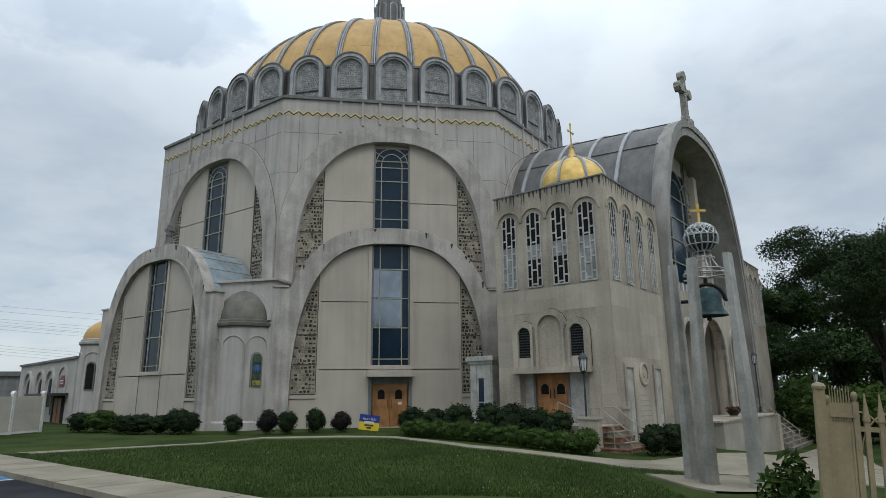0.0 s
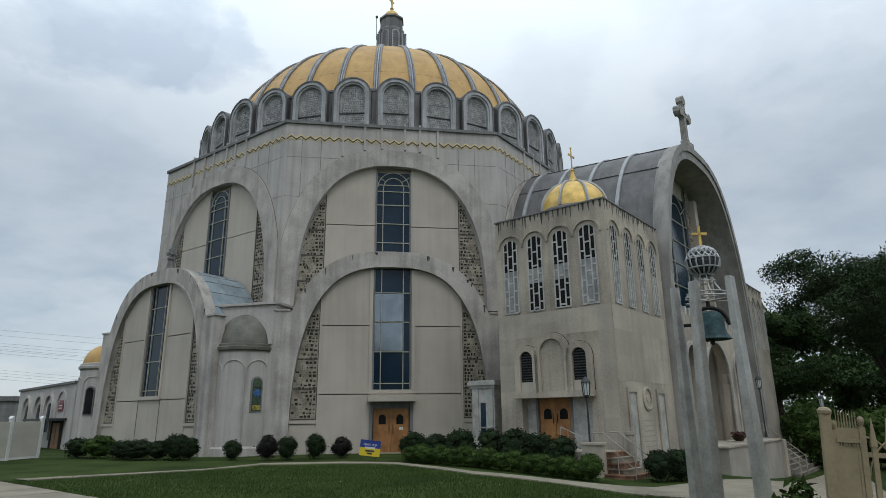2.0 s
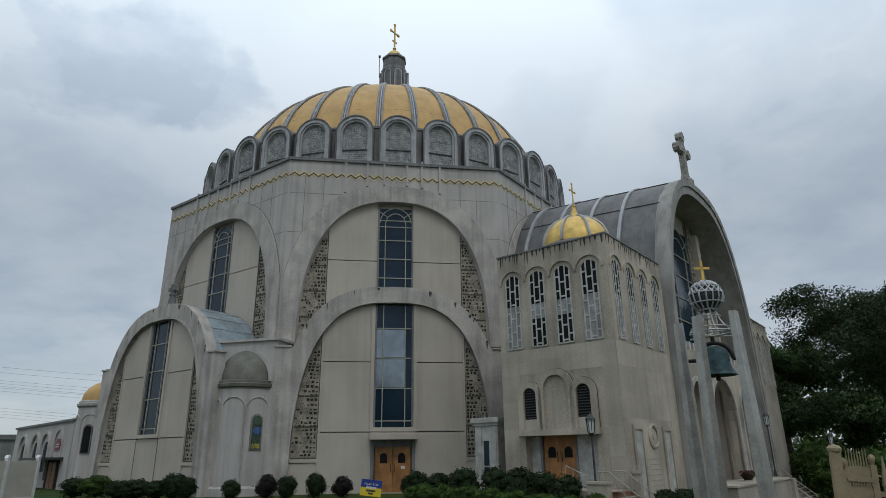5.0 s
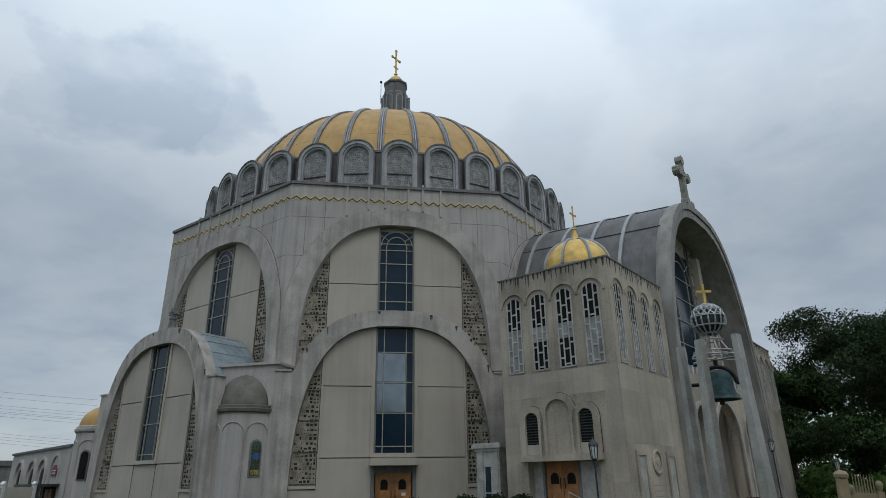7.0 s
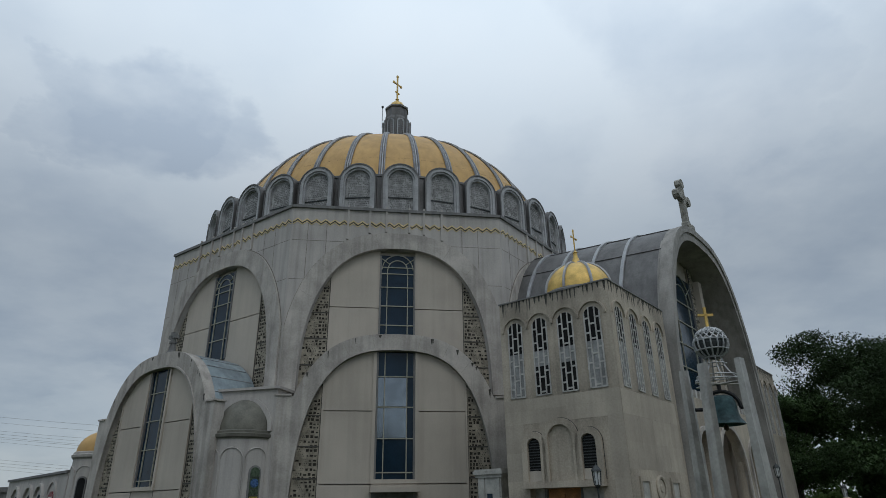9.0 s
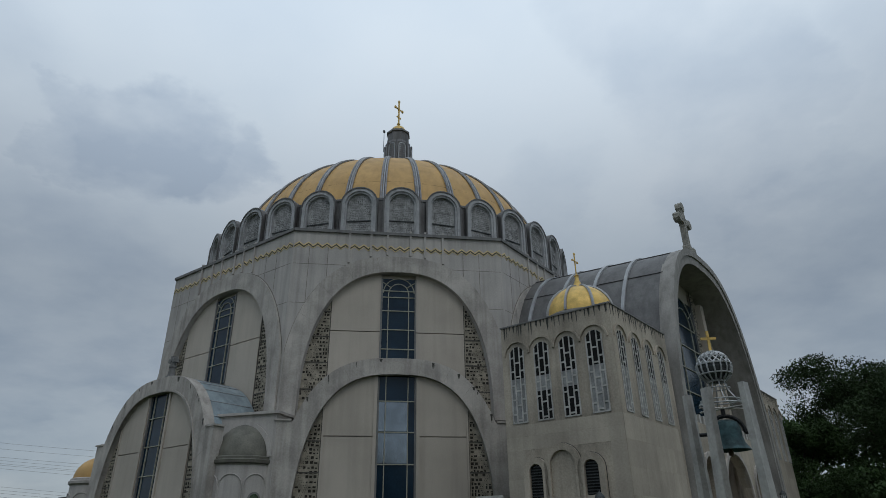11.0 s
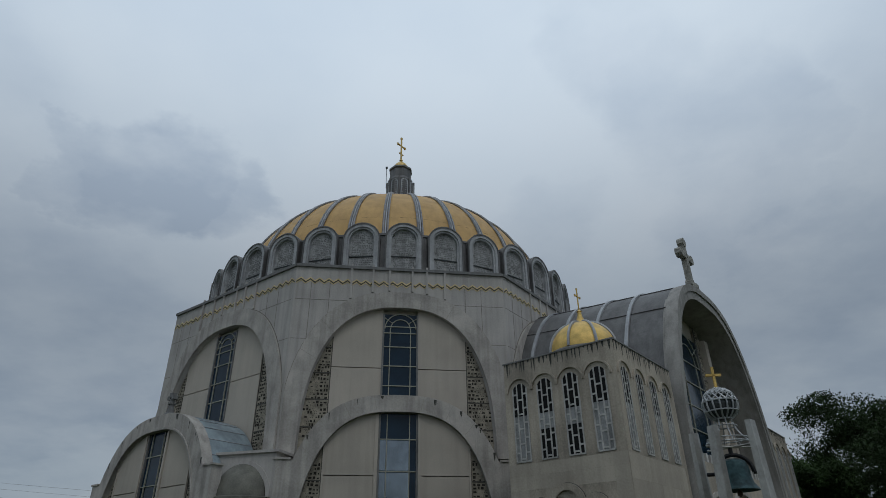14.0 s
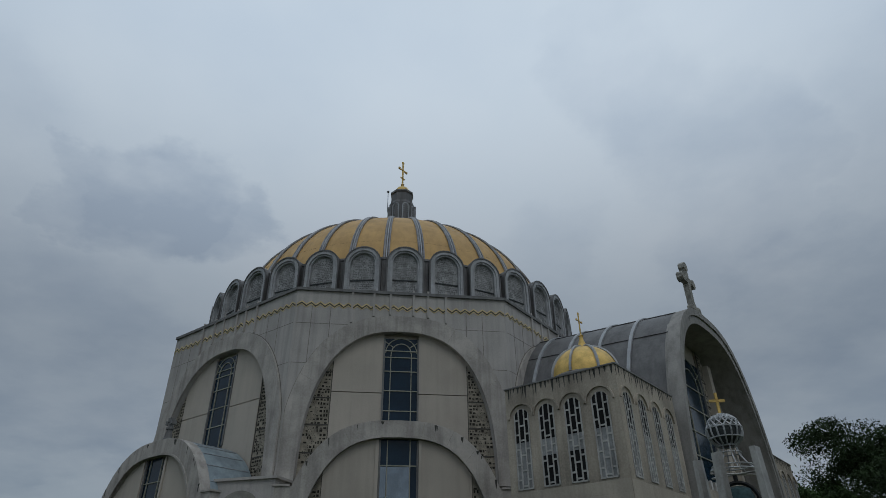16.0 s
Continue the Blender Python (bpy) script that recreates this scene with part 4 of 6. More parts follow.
# wall inside the arch
bm = bmesh.new()
prism(bm, ent, curve((7.6, 16.5, 2.8, -0.3), 40, MID), 1.6, 2.0)
part("front_wall", bm, PANEL, church)
tall_window(ent, church, MID - 1.95, MID + 1.95, 5.0, 14.9, (6.2, 7.6, 9.0, 10.4, 11.8, 13.1), 1.5, True)
for sg in (-1, 1):
    u0, u1 = sorted((MID + sg * 2.03, MID + sg * 2.75))
    screen_between(ent, church, u0, u1, 5.0, (7.5, 16.42, 2.8, -0.3), 1.44, 80 + sg, MID)
    bm = bmesh.new()
    box(bm, ent, *sorted((MID + sg * 2.8, MID + sg * 3.4)), 1.1, 1.62, 0, arch_at(7.5, 16.42, 3.4, 2.8, -0.3) - 0.25)
    part("pier", bm, PANEL, church)
    bm = bmesh.new()
    box(bm, ent, *sorted((MID + sg * 5.3, MID + sg * 5.7)), 1.3, 1.62, 0, arch_at(7.5, 16.42, 5.7, 2.8, -0.3) - 0.2)
    part("pier", bm, PANEL, church)
# porch wall with three arches
def open_arch(u, w, zs, n=12):
    return [(u - w, 0.2)] + [(u - w * math.cos(math.pi * i / n), zs + w * math.sin(math.pi * i / n)) for i in range(n + 1)] + [(u + w, 0.2)]
PORCH = ((MID - 4.3, 0.95, 4.2), (MID, 2.2, 3.4), (MID + 4.3, 0.95, 4.2))
bm = bmesh.new()
ol = [(MID - 6.5, 0.2)]
for u, w, zs in PORCH:
    ol += open_arch(u, w, zs)
ol += [(MID + 6.5, 0.2), (MID + 6.5, 6.7), (MID - 6.5, 6.7)]
prism(bm, ent, ol, 0.15, 0.6)
porch = part("porch_wall", bm, BLOCKSTONE, church, "limestone porch wall with three tall arches")
for u, w, zs in PORCH:
    bm = bmesh.new()
    band(bm, ent, open_arch(u, w + 0.22, zs), open_arch(u, w, zs), 0.06, 0.3)
    part("arch_mould", bm, RINGSTONE, porch)
for u in np.arange(MID - 6.2, MID + 6.3, 0.62):
    pieces("crest_block", BLOCKBAR, porch, ent, [(u - 0.12, u + 0.12, 0.2, 0.5, 6.7, 7.15)])
bm = bmesh.new()
box(bm, ent, MID - 6.4, MID + 6.4, -0.3, 1.3, -0.9, 0.2)
part("porch_floor", bm, BLOCKSTONE, church)
# stone cross on the arch
bm = bmesh.new()
mc = ent @ Matrix.Translation((MID - 0.2, 0.3, 16.9))
prism(bm, mc, [(-0.75, 0), (0.75, 0), (0.7, 0.22), (0.3, 0.4), (0.22, 0.9), (-0.22, 0.9), (-0.3, 0.4), (-0.7, 0.22)], -0.4, 0.4)
box(bm, mc, -0.2, 0.2, -0.17, 0.17, 0.8, 3.9)
box(bm, mc, -0.8, 0.8, -0.17, 0.17, 2.75, 3.17)
for u, z in ((0, 3.95), (-0.82, 2.96), (0.82, 2.96), (0, 1.0)):
    t = [(u + 0.33 * math.cos(math.pi / 4 * i + 0.39), z + 0.33 * math.sin(math.pi / 4 * i + 0.39)) for i in range(8)]
    prism(bm, mc, t, -0.2, 0.2)
part("stone_cross", bm, CROSSTONE, great, "weathered grey stone cross with lobed ends")

# door in the tower's flank, under three blind arches
FL = BD - 2.8                   # door axis
bm = bmesh.new()
box(bm, flank, FL - 1.75, FL + 1.85, -0.28, 0.003, 2.42, 2.66)
part("canopy", bm, BLOCKSTONE, tower1, "thin stone canopy over a recessed door")
for sg in (-1, 1):
    bm = bmesh.new()
    box(bm, flank, *sorted((FL - 0.25 + sg * 0.86, FL + 0.05 + sg * 1.59)), 0.4, 0.6, 0.4, 2.41)
    part("side_panel", bm, MARBLE, tower1)
    bm = bmesh.new()
    box(bm, flank, *sorted((FL - 0.25 + sg * 0.76, FL - 0.25 + sg * 0.86)), 0.38, 0.6, 0.4, 2.41)
    part("door_jamb", bm, FRAMEGREY, tower1)
bm = bmesh.new()
box(bm, flank, FL - 1.0, FL + 0.5, 0.5, 0.6, 2.2, 2.41)
part("lintel", bm, OAK, tower1)
double_door(flank @ Matrix.Translation((FL - 0.25, 0, 0)), tower1, 0.75, 1.75, 0.5, 0.45)
for du, w, zs, louvre in ((-1.2, 0.31, 4.05, True), (0.04, 0.56, 4.25, False), (1.27, 0.31, 4.05, True)):
    u = FL + du
    st = lambda q, za: [(u - q, za)] + [(u - q * math.cos(math.pi * j / 12), zs + q * math.sin(math.pi * j / 12)) for j in range(13)] + [(u + q, za)]
    bm = bmesh.new()
    band(bm, flank, st(w + 0.26, 2.66), st(w, 2.66), -0.13, 0.02)
    hood = part("blind_arch", bm, BLOCKSTONE, tower1)
    bm = bmesh.new()
    band(bm, flank, st(w + 0.285, 2.66), st(w + 0.26, 2.66), -0.02, 0.01)
    part("dark_joint", bm, JOINT, hood)
    bm = bmesh.new()
    band(bm, flank, st(w + 0.02, 2.66), st(w, 2.66), -0.02, 0.01)
    part("dark_joint", bm, JOINT, hood)
    bm = bmesh.new()
    if louvre:
        # near-black sheet paints the shade behind the slats
        prism(bm, flank, st(w - 0.02, 3.08), -0.012, 0.02)
        part("louvre_back", bm, SOCKET, hood)
        for j in range(11):
            z = 3.15 + 0.11 * j
            ww = w - 0.04 if z < zs else math.sqrt(max(0.001, w * w - (z - zs) ** 2)) - 0.03
            bm = bmesh.new()
            box(bm, flank, u - ww, u + ww, -0.04, -0.01, z - 0.02, z + 0.02)
            part("louvre_slat", bm, DARKMETAL, hood)
        bm = bmesh.new()
        box(bm, flank, u - w - 0.05, u + w + 0.05, -0.05, 0.02, 2.68, 3.08)
        part("sill", bm, PANEL, hood)
    else:
        prism(bm, flank, st(w, 2.66), -0.01, 0.02)
        part("blind_panel", bm, BLOCKSTONE, hood)


# large facing slabs on the tower, proud of the joints
def slabs(m, parent, u0, u1, rows, wide, seed):
    r = random.Random(seed)
    for z0, z1 in rows:
        u = u0
        while u < u1 - 0.05:
            e = min(u1, u + wide * r.uniform(0.75, 1.25))
            if u1 - e < 0.4:
                e = u1
            bm = bmesh.new()
            box(bm, m, u + 0.0025, e - 0.0025, -0.006, 0.0, z0 + 0.0025, z1 - 0.0025)
            part("slab", bm, SLAB, parent)
            u = e


slabs(flank, tower1, 0.02, BD - 0.02, ((4.95, 5.5), (5.5, 5.98)), 1.5, 1)
slabs(flank, tower1, 0.02, 0.9, ((2.7, 3.8), (3.8, 4.95)), 1.0, 2)
slabs(flank, tower1, 4.75, BD - 0.02, ((0.5, 1.6), (1.6, 2.7), (2.7, 3.8), (3.8, 4.95)), 1.0, 3)
slabs(ent, tower1, 0.02, 5.7, ((3.0, 4.0), (4.0, 5.0), (5.0, 5.95)), 1.6, 4)
slabs(ent, tower2, 21.92, FW - 0.02, ((0.2, 1.6), (1.6, 3.0), (3.0, 4.0), (4.0, 5.0), (5.0, 5.95)), 1.6, 5)

# marble vestibule beside the tower
mv = wallframe(1.75 - CX, 28.5 - CY, EA - 90)
bm = bmesh.new()
box(bm, mv, -0.62, 0.62, 0, 3.0, -0.4, 2.95)
vest = part("vestibule", bm, MARBLE, church, "small marble vestibule with a moulded cornice")
bm = bmesh.new()
box(bm, mv, -0.7, 0.7, -0.08, 3.0, 2.95, 3.08)
box(bm, mv, -0.78, 0.78, -0.16, 3.0, 3.08, 3.22)
box(bm, mv, -0.72, 0.72, -0.1, 3.0, 3.22, 3.3)
part("cornice", bm, MARBLE, vest)
for u in (-0.55, 0.25):
    bm = bmesh.new()
    box(bm, mv, u, u + 0.3, -0.04, 0.05, -0.3, 2.95)
    part("pilaster", bm, MARBLE, vest)
bm = bmesh.new()
box(bm, mv, -0.14, 0.14, -0.012, 0.02, 0.3, 2.3)
part("slit_window", bm, GLASS, vest)
bm = bmesh.new()
box(bm, mv, -0.14, 0.14, -0.03, 0.02, 1.2, 1.26)
part("glazing_bar", bm, MULLION, vest)

# carved frames and a round medallion on the tower's front
for u in (1.2, 4.3):
    bm = bmesh.new()
    o = [(u - 0.52, -0.2), (u - 0.52, 2.75), (u + 0.52, 2.75), (u + 0.52, -0.2)]
    n = [(u - 0.36, -0.2), (u - 0.36, 2.58), (u + 0.36, 2.58), (u + 0.36, -0.2)]
    band(bm, ent, o, n, -0.07, 0.02)
    cf_ = part("carved_frame", bm, BLOCKSTONE, tower1)
    bm = bmesh.new()
    box(bm, ent, u - 0.36, u + 0.36, -0.012, 0.02, -0.2, 2.58)
    part("inset_panel", bm, MARBLE, cf_)
bm = bmesh.new()
lathe(bm, [(0.36, 0), (0.36, 0.06), (0.43, 0.085), (0.5, 0.05), (0.5, 0)], 28)
lathe(bm, [(0.01, 0.05), (0.12, 0.06), (0.16, 0.02), (0.33, 0.02)], 20)
bm.transform(ent @ Matrix.Translation((2.75, 0, 2.35)) @ Matrix.Rotation(radians(90), 4, "X"))
part("medallion", bm, BLOCKSTONE, tower1, "round carved stone medallion")
for j in range(6):
    bm = bmesh.new()
    box(bm, ent, 2.0 + 0.1 * (j % 3), 3.5 - 0.12 * (j % 2), -0.004, 0.01, 1.45 - 0.2 * j, 1.485 - 0.2 * j)
    part("inscription_bar", bm, JOINTPALE, tower1)


# ---- low wing behind the far apse ----
def arch_line(u, w, za, zs, n=10):
    return [(u - w, za)] + [(u - w * math.cos(math.pi * j / n), zs + w * math.sin(math.pi * j / n)) for j in range(n + 1)] + [(u + w, za)]


wing = thing("church_wing", (-24.0, 40.2, 0), "low limestone wing with a row of arched windows", "building")
mw = wallframe(0, 0, -45)
bm = bmesh.new()
box(bm, mw, -14.4, 1.0, 0, 5, -0.5, 4.05)
part("wall", bm, STONE, wing)
bm = bmesh.new()
box(bm, mw, -14.5, 1.0, -0.12, 5, 4.05, 4.2)
part("coping", bm, LEAD, wing)
for i, u in enumerate((-11.1, -7.5, -4.7)):
    bm = bmesh.new()
    band(bm, mw, arch_line(u, 1.15, 0.5, 2.5), arch_line(u, 0.95, 0.5, 2.5), -0.16, 0.05)
    a = part("blind_arch", bm, STONE, wing)
    bm = bmesh.new()
    prism(bm, mw, arch_line(u, 0.6, 1.0, 2.35), -0.012, 0.05)
    part("window", bm, GLASS, a)
bm = bmesh.new()
band(bm, mw, arch_line(-1.75, 1.05, 1.9, 2.7), arch_line(-1.75, 0.9, 1.9, 2.7), -0.1, 0.05)
part("blind_arch", bm, STONE, wing)
bm = bmesh.new()
box(bm, mw, -5.6, -0.1, -1.3, 0.1, 1.75, 1.9)
part("canopy", bm, DARKMETAL, wing)
# flat near-black sheet paints the shade of a door recess
bm = bmesh.new()
box(bm, mw, -3.7, -0.7, -0.015, 0.1, 0, 1.75)
part("recess_shade", bm, SOCKET, wing)
for u in (-2.6, -1.7):
    bm = bmesh.new()
    box(bm, mw, u - 0.4, u + 0.4, -0.05, 0.05, 0, 1.6)
    part("door", bm, OAKDARK, wing)
bm = bmesh.new()
prism(bm, mw, [(-2.35, 2.35), (-1.2, 2.35), (-1.2, 2.85), (-1.45, 2.9), (-1.5, 3.05), (-2.05, 3.05), (-2.1, 2.9), (-2.35, 2.85)], -0.06, 0.02)
plaque = part("plaque", bm, REDSIGN, wing, "small red sign with pale bars")
for z in (2.62, 2.78):
    bm = bmesh.new()
    box(bm, mw, -2.15, -1.4, -0.07, 0, z - 0.1, z - 0.04)
    part("writing_bar", bm, WHITEMETAL, plaque)


# ---- ground ----
def step(a, b, x):
    t = min(1.0, max(0.0, (x - a) / (b - a)))
    return t * t * (3 - 2 * t)


def ground_z(x, y):
    z = -0.42 * step(0, 6.5, x) - 1.3 * step(7.5, 20, x)
    road = 5.19 - (0.633 * x + 0.774 * y)
    return z - 0.14 * step(-1.1, 0.0, road)


xs = [-600, -300, -150, -80, -50] + [-40 + 1.0 * i for i in range(81)] + [50, 80, 150, 300, 600]
ys = [-300, -120, -50, -25] + [-12 + 1.0 * i for i in range(70)] + [70, 100, 160, 300, 700, 1500]
verts = [(x, y, ground_z(x, y)) for y in ys for x in xs]
nx = len(xs)
faces = [(j * nx + i, j * nx + i + 1, (j + 1) * nx + i + 1, (j + 1) * nx + i) for j in range(len(ys) - 1) for i in range(nx - 1)]
me = bpy.data.meshes.new("ground")
me.from_pydata(verts, [], faces)
me.materials.append(LAWN)
me.shade_smooth()
tagged(new("ground", me), "mown green lawn with dry patches", "lawn", kind="structure")


def strip(name, left, right, mat, lift, label, cat):
    """A paved strip that follows the ground between two lines of points, as a slab."""
    bm = bmesh.new()
    def fine(line):
        out = []
        for (x0, y0), (x1, y1) in zip(line[:-1], line[1:]):
            out += [(x0 + (x1 - x0) * i / 12, y0 + (y1 - y0) * i / 12) for i in range(12)]
        return out + [line[-1]]
    rows = []
    for (xa, ya), (xb, yb) in zip(fine(left), fine(right)):
        row = []
        for i in range(5):
            x, y = xa + (xb - xa) * i / 4, ya + (yb - ya) * i / 4
            row.append(bm.verts.new((x, y, max(ground_z(x, y), ground_z(xa, ya) if lift > 0.05 else -9) + lift)))
        row.append(bm.verts.new((xb, yb, ground_z(xb, yb) - 0.3)))
        row.insert(0, bm.verts.new((xa, ya, ground_z(xa, ya) - 0.3)))
        rows.append(row)
    for p, q in zip(rows[:-1], rows[1:]):
        for i in range(len(p) - 1):
            bm.faces.new((p[i], p[i + 1], q[i + 1], q[i]))
    return tagged(part(name, bm, mat, None), label, cat, kind="structure")


def along(n, s):
    """A point n metres across and s metres along the street."""
    return (0.633 * n + 0.774 * s, 0.774 * n - 0.633 * s)


S = [-90, -60, -40, -30, -20, -12, -4, 6, 30]
strip("road", [along(-7.0, s) for s in S], [along(5.12, s) for s in S], ASPHALT, 0.05, "dark asphalt street beside the lawn", "road")
# pavement of separate slabs
for s in np.arange(-50, 12, 1.55):
    bm = bmesh.new()
    c = [along(5.1, s + 0.012), along(6.46, s + 0.012), along(6.46, s + 1.53), along(5.1, s + 1.53)]
    lo = [bm.verts.new((x, y, -0.3)) for x, y in c]
    hi = [bm.verts.new((x, y, 0.025 + rnd.uniform(0, 0.008))) for x, y in c]
    bm.faces.new(hi)
    for i in range(4):
        bm.faces.new((lo[i], lo[(i + 1) % 4], hi[(i + 1) % 4], hi[i]))
    if s < -49:
        pavement = tagged(part("pavement", bm, CONCRETE, None), "pale concrete pavement of square slabs", "pavement", kind="structure")
    else:
        part("slab", bm, CONCRETE, pavement)
strip("path", [(-13.2, 19.75), (-8.5, 22.9), (-7.2, 25.5), (-4.2, 25.9), (-1.9, 25.2), (0.95, 20.9), (4.7, 19.9), (6.3, 19.5)],
      [(-12.5, 19.35), (-8.5, 22.4), (-7.0, 24.8), (-4.2, 25.1), (-1.95, 24.4), (0.9, 19.9), (3.5, 18.9), (4.9, 17.6)], CONCRETE, 0.03, "narrow pale concrete path across the lawn", "path")
strip("forecourt", [(4.9, 17.6), (6.1, 17.1), (7.4, 16.0), (9.5, 15.2), (12.0, 15.0)], [(6.3, 19.5), (8.3, 20.9), (12.0, 25.3), (18.9, 33.9), (27.0, 43.0)], CONCRETE, 0.035, "pale concrete forecourt before the entrance", "paving")
strip("bell_pad", [(5.0, 16.0), (5.3, 14.0), (5.6, 13.4)], [(7.3, 15.9), (7.6, 14.4), (7.6, 13.4)], CONCRETE, 0.05, "concrete pad under the bell frame", "paving")

# ---- painted parking mark on the street ----
mark = thing("parking_mark", (*along(4.86, -16.95), -0.092), "worn blue paint mark on the asphalt", "road marking", turn=-39)
bm = bmesh.new()
box(bm, Matrix(), -0.6, 0.5, -0.22, 0.22, -0.02, 0.012)
part("paint", bm, BLUEPAINT, mark)
for a, b in ((-0.6, -0.52), (0.42, 0.5)):
    bm = bmesh.new()
    box(bm, Matrix(), a, b, -0.2, 0.2, 0.0, 0.016)
    part("edge_line", bm, WHITEMETAL, mark)

# ---- podium and steps ----
podium = thing("entrance_podium", (TRX + CX, TRY + CY, 0), "limestone podium before the entrance arch", "podium", turn=EA)
I4 = Matrix()
bm = bmesh.new()
box(bm, I4, 6.2, 16.4, -2.0, -0.3, -2.6, 0.28)
part("wall", bm, PODIUMSTONE, podium)
bm = bmesh.new()
box(bm, I4, 6.1, 16.4, -2.06, -0.3, 0.28, 0.36)
part("coping", bm, BLOCKSTONE, podium)
bm = bmesh.new()
box(bm, I4, 16.4, 17.1, -2.15, -0.3, -2.6, 0.3)
part("end_pier", bm, BLOCKSTONE, podium)
for i in range(9):
    bm = bmesh.new()
    box(bm, I4, 17.1, 24.0, -2.6 + 0.25 * i, -0.3, -2.6, -1.75 + 0.21 * (i + 1))
    part("stair_step", bm, STEPSTONE, podium)
    bm = bmesh.new()
    box(bm, I4, 17.1, 24.0, -2.62 + 0.25 * i, -2.5 + 0.25 * i, -1.755 + 0.21 * (i + 1), -1.725 + 0.21 * (i + 1))
    part("stair_nosing", bm, CONCRETE, podium)
for u in (17.4, 19.4):
    bm = bmesh.new()
    for dz in (0.55, 0.95):
        tube(bm, (u, -2.7, -1.7 + dz), (u, -0.5, 0.2 + dz), 0.022)
    for d in (-2.6, -1.6, -0.6):
        z = -1.7 + (d + 2.7) / 2.2 * 1.9
        tube(bm, (u, d, z - 0.3), (u, d, z + 0.95), 0.03)
    part("handrail", bm, RAILGREY, podium)
bowl = thing("planter", (*(ent @ Vector((11.2, -1.2, 0))).xy[:], 0.4), "bowl planter with dark red flowers on the podium", "planter")
bowl.location.x += CX
bowl.location.y += CY
bm = bmesh.new()
lathe(bm, [(0.01, 0), (0.18, 0.0), (0.33, 0.2), (0.37, 0.24), (0.3, 0.24), (0.01, 0.2)], 20)
part("bowl", bm, BRASS, bowl)
rf = random.Random(8)
bm = bmesh.new()
for i in range(90):
    a, q, z = rf.uniform(0, 6.28), 0.34 * math.sqrt(rf.random()), rf.uniform(0.2, 0.42)
    mq = Matrix.Translation((q * math.cos(a), q * math.sin(a), z)) @ Matrix.Rotation(rf.uniform(0, 3), 4, "X") @ Matrix.Rotation(rf.uniform(0, 3), 4, "Z")
    box(bm, mq, -0.045, 0.045, -0.03, 0.03, -0.008, 0.008)
part("flowers", bm, DARKRED, bowl, "dark red flowers", kind="stuff")

# landing and stair at the tower's side door
stair = thing("side_stair", (TRX + CX + 0.93, TRY + CY - 0.75, 0), "worn stone stair with a low wall at the side door", "stair", turn=EA - 90)
bm = bmesh.new()
box(bm, I4, -5.8, -1.15, -1.75, -0.0, -0.9, 0.45)
part("landing", bm, BLOCKSTONE, stair)
bm = bmesh.new()
box(bm, I4, -1.9, -1.15, -2.0, -1.7, -0.9, 0.7)
box(bm, I4, -1.95, -1.1, -2.05, -1.65, 0.7, 0.78)
part("low_wall", bm, BLOCKSTONE, stair)
for i in range(5):
    bm = bmesh.new()
    box(bm, I4, -1.15, -1.15 + 0.2 * (5 - i), -1.65 - (0.25 if i == 0 else 0), -0.25, -0.9, -0.45 + 0.18 * (i + 1) - 0.04)
    box(bm, I4, -1.15, -1.13 + 0.2 * (5 - i), -1.67 - (0.25 if i == 0 else 0), -0.25, -0.45 + 0.18 * (i + 1) - 0.04, -0.45 + 0.18 * (i + 1))
    part("stair_step", bm, REDBRICKISH if i % 2 == 0 else CONCRETE, stair)
bm = bmesh.new()
box(bm, I4, -1.0, -0.7, -0.24, -0.02, -0.9, 1.0)
box(bm, I4, -1.04, -0.66, -0.27, -0.02, 1.0, 1.12)
part("newel_pier", bm, BLOCKSTONE, stair)
for d in (-0.4, -1.72):
    bm = bmesh.new()
    line = [(-1.6, 1.1), (-1.2, 1.1), (-0.22, 0.36), (-0.06, 0.32), (-0.04, 0.1)]
    for (ua, za), (ub, zb) in zip(line[:-1], line[1:]):
        tube(bm, (ua, d, za), (ub, d, zb), 0.022)
        tube(bm, (ua, d, za - 0.35), (ub, d, zb - 0.35), 0.012)
    for u, z in ((-1.6, 1.1), (-1.2, 1.1), (-0.7, 0.72), (-0.1, 0.32)):
        tube(bm, (u, d, -0.45), (u, d, z), 0.018)
    part("handrail", bm, RAILGREY, stair)
bm = bmesh.new()
tube(bm, (-2.9, -1.6, 1.3), (-1.95, -1.85, 0.95), 0.02)
for u, z in ((-2.9, 1.3), (-2.6, 1.2)):
    tube(bm, (u, -1.65, 0.45), (u, -1.65, z), 0.018)
part("handrail", bm, RAILGREY, stair)


